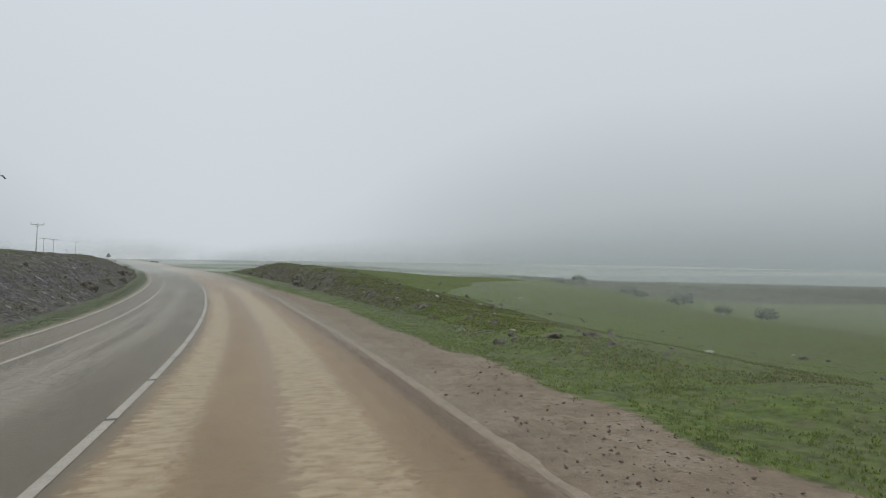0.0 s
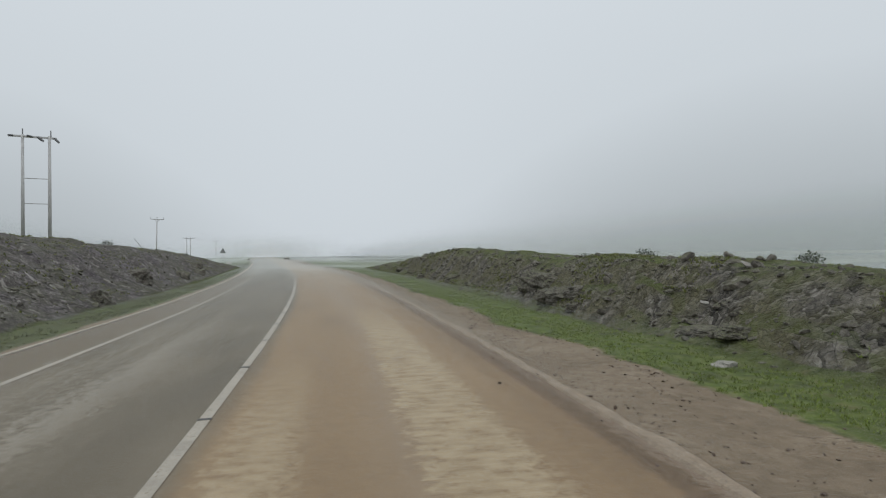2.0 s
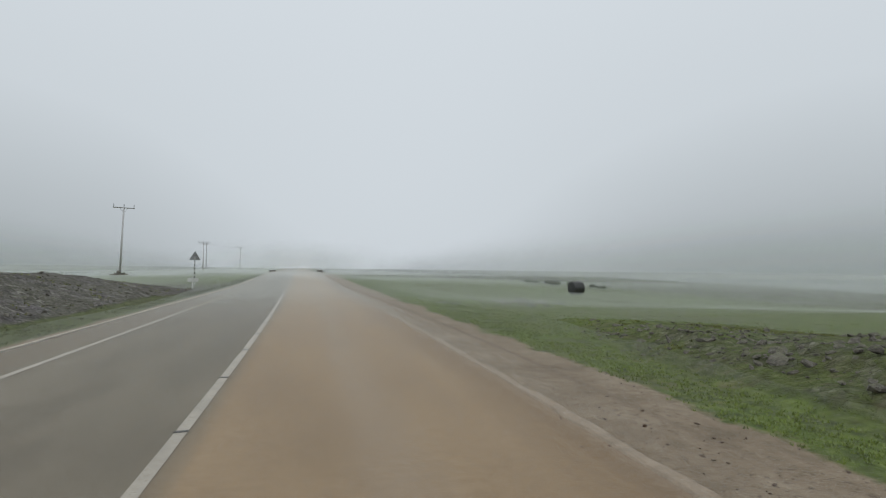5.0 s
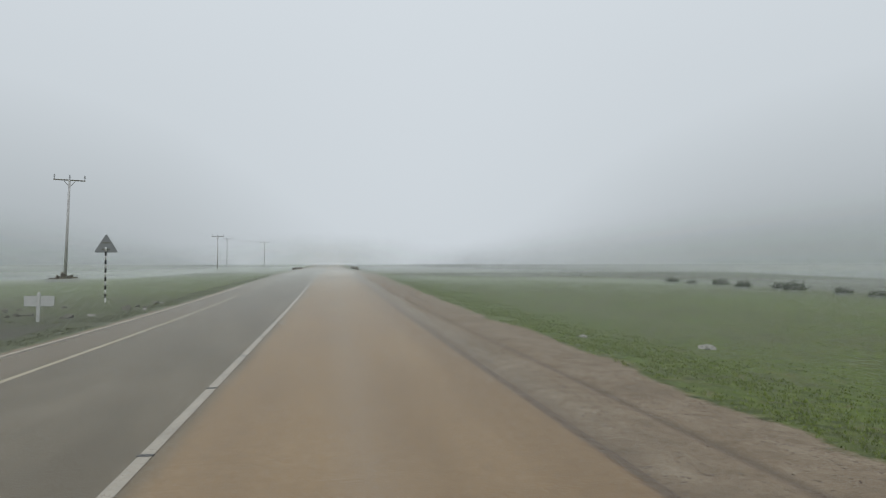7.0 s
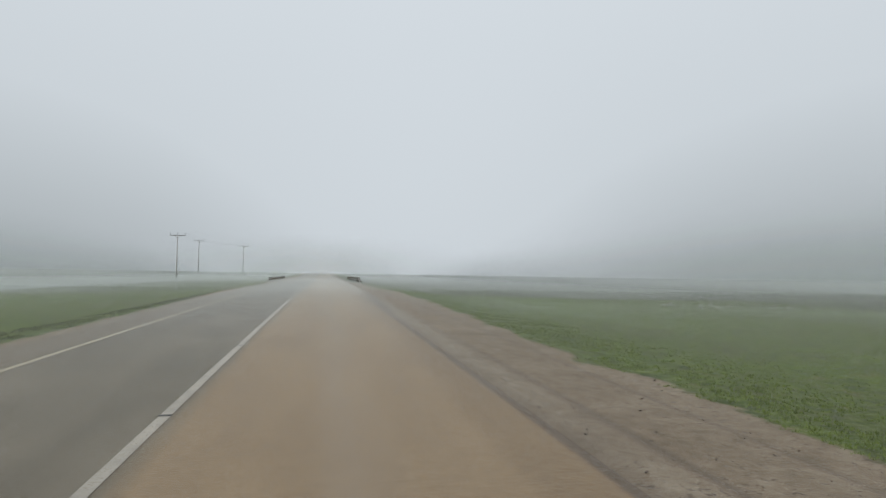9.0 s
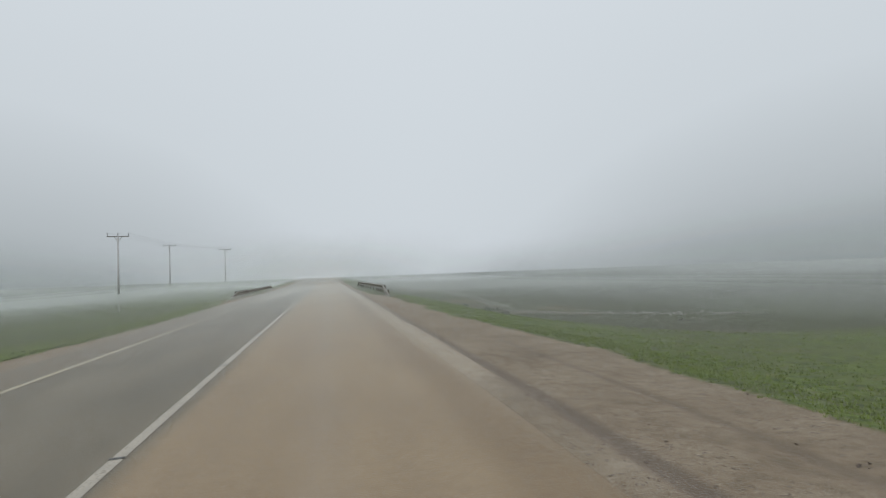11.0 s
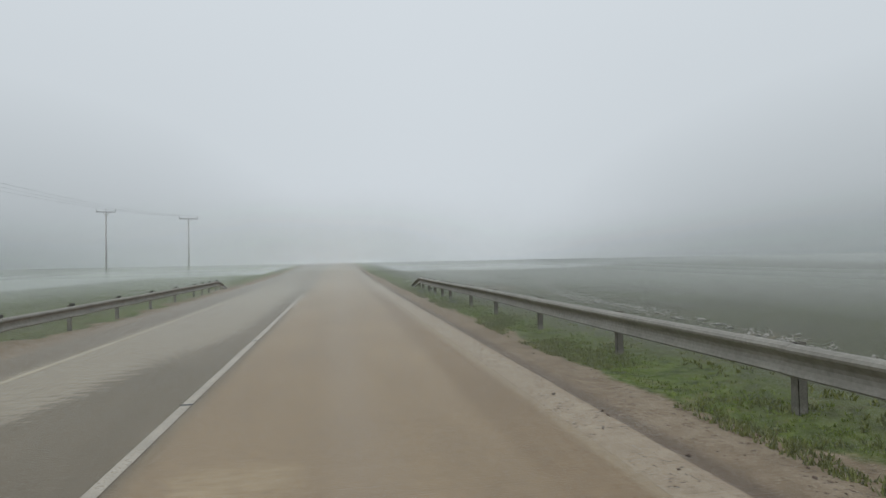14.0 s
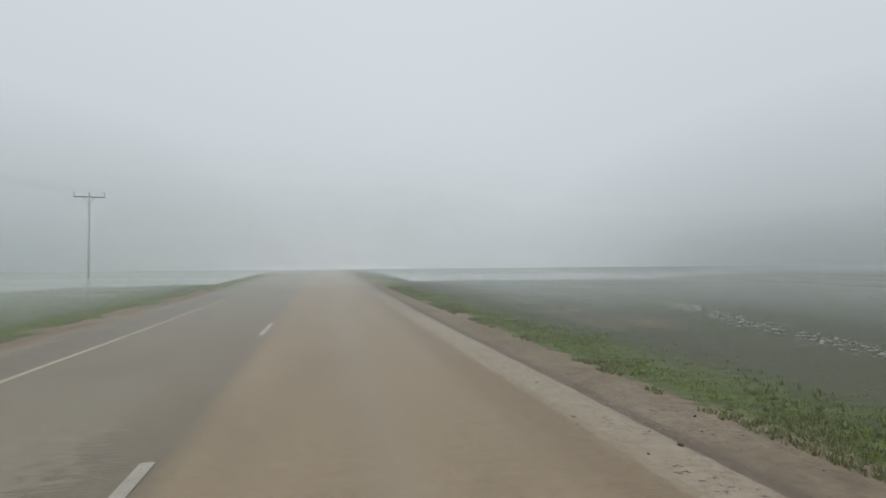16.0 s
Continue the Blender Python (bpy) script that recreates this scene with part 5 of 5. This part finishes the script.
def shrub(s, lat, size, label, leaves=260):
    base = place_on(s, lat, -0.03)
    rnd = random.Random(int(abs(s * 31 + lat * 17)))
    root = thing("shrub", Matrix.Translation(base), label, "shrub", "shrubs on the hillside")
    bm, lm = bmesh.new(), bmesh.new()
    tips = []
    for _ in range(9):
        d = Vector((rnd.uniform(-1, 1), rnd.uniform(-1, 1), rnd.uniform(0.5, 1.3))).normalized()
        tip = d * size * rnd.uniform(0.55, 1.0)
        rod(bm, (0, 0, -0.05), tip, 0.02 * size + 0.006, 0.004, 5)
        tips.append(tip)
    for _ in range(leaves):
        u = Vector((rnd.gauss(0, 1), rnd.gauss(0, 1), abs(rnd.gauss(0, 0.8)))).normalized() * rnd.uniform(0.35, 1.0) ** 0.6
        c = (Vector((u.x * 0.95, u.y * 0.95, u.z * 0.8 + 0.04)) + 0.25 * rnd.choice(tips) / size) * size * (0.8 + 0.35 * noise.noise(u * 2.3 + Vector((s, lat, 0))))
        a = Vector((rnd.uniform(-1, 1), rnd.uniform(-1, 1), rnd.uniform(-0.4, 1))).normalized() * size * rnd.uniform(0.05, 0.12)
        b = a.cross(Vector((rnd.uniform(-1, 1), rnd.uniform(-1, 1), rnd.uniform(-1, 1)))).normalized() * size * 0.04
        lm.faces.new([lm.verts.new(c - a), lm.verts.new(c + b), lm.verts.new(c + a), lm.verts.new(c - b)])
    part("stems", bm, M_WOOD, root)
    part("leaves", lm, M_BUSH, root, "small dark green leaves")


for s, lat, size in ((-33, -11.8, 0.5), (-46, 11.3, 0.3), (-41, 11.0, 0.28), (-52, 12.2, 0.32), (-36, 10.8, 0.25), (-57.5, 11.6, 0.45), (-30.5, 10.6, 0.3), (-63, 12.5, 0.4), (-24, -10.5, 0.35), (-12, -10.0, 0.4)):
    shrub(s, lat, size, "small dark shrub on the crest of the rock cutting")
for s, lat, size in ((118.2, 13.2, 0.55), (117.0, 13.9, 0.6), (121, 15.5, 0.5), (124, 13.0, 0.4)):
    shrub(s, lat, size, "leafy dark green weed clump on the grass slope")
for s, lat, size in ((47, 36.5, 1.1), (49.5, 37.3, 0.9), (52, 36.0, 0.8), (41, 37.2, 0.7), (57, 37.4, 1.0), (44, 37.6, 0.8), (64, 37.0, 0.9), (53.5, 37, 0.9), (60, 36.5, 0.7)):
    shrub(s, lat, size, "dark bush standing at the far side of the field", 420)
for s, lat, size in ((-62, 53, 2.0), (-52, 55, 1.7), (-66.5, 54, 1.3), (-45, 53, 1.8), (-38, 55, 1.5), (-72, 53, 1.6), (-57, 52, 1.2)):
    shrub(s, lat, size, "grey bush fading into mist on a far ridge", 420)
for s, lat, size in ((6.5, 9.0, 0.35), (7.4, 8.7, 0.3), (11, 15.2, 0.4), (12.5, 18.0, 0.45), (9.0, 14.5, 0.3), (161, 6.9, 0.35), (159.5, 6.2, 0.3), (152, 6.4, 0.3), (131, 7.3, 0.25)):
    shrub(s, lat, size, "small green weed clump in the turf", 160)


def pole_mound():
    rs = np.random.RandomState(21)
    base = place_on(77.0, -26.5)
    root = thing("stone_heap", Matrix.Translation(base), "dark heap of stones round the foot of the power pole", "stone heap")
    for k in range(46):
        r, a = 1.5 * math.sqrt(rs.rand()), rs.uniform(0, 6.283)
        h = 0.85 * (1 - r / 1.6)
        ob = new("stone", GREY_STONES[k % 8])
        ob.parent = root
        ob.matrix_basis = Matrix.LocRotScale((r * math.cos(a), r * math.sin(a), h * rs.uniform(0.1, 0.95)), Euler(rs.uniform(0, 6, 3)), Vector((0.6, 0.5, 0.5)) * rs.uniform(0.8, 1.4))


pole_mound()


def bale():
    base = place_on(28.2, 27.2)
    root = thing("round_bale", Matrix.Translation(base) @ pose(0, 0, 0.62, 0, 0, 12), "dark wrapped round bale lying in the field", "bale")
    bm = bmesh.new()
    n, rows = 28, [(-0.62, 0.50), (-0.60, 0.58), (-0.53, 0.635), (-0.3, 0.65), (0, 0.655), (0.3, 0.65), (0.53, 0.635), (0.60, 0.58), (0.62, 0.50)]
    ring = [[bm.verts.new((u, r * math.cos(k * 6.283 / n) * (1 + 0.02 * math.sin(5 * k)), r * math.sin(k * 6.283 / n) * (0.97 if math.sin(k * 6.283 / n) < 0 else 1))) for k in range(n)] for u, r in rows]
    for a, b in zip(ring, ring[1:]):
        for k in range(n):
            bm.faces.new((a[k], a[(k + 1) % n], b[(k + 1) % n], b[k]))
    bm.faces.new(ring[0][::-1])
    bm.faces.new(ring[-1])
    bmesh.ops.recalc_face_normals(bm, faces=bm.faces)
    part("body", bm, M_BALE, root, smooth_shade=True)
    for u in (-0.4, -0.13, 0.13, 0.4):
        bm = bmesh.new()
        bmesh.ops.create_cone(bm, cap_ends=False, segments=28, radius1=0.662, radius2=0.662, depth=0.05, matrix=Matrix.Translation((u, 0, 0)) @ Euler((0, math.pi / 2, 0)).to_matrix().to_4x4())
        part("band", bm, M_STUD, root)


bale()
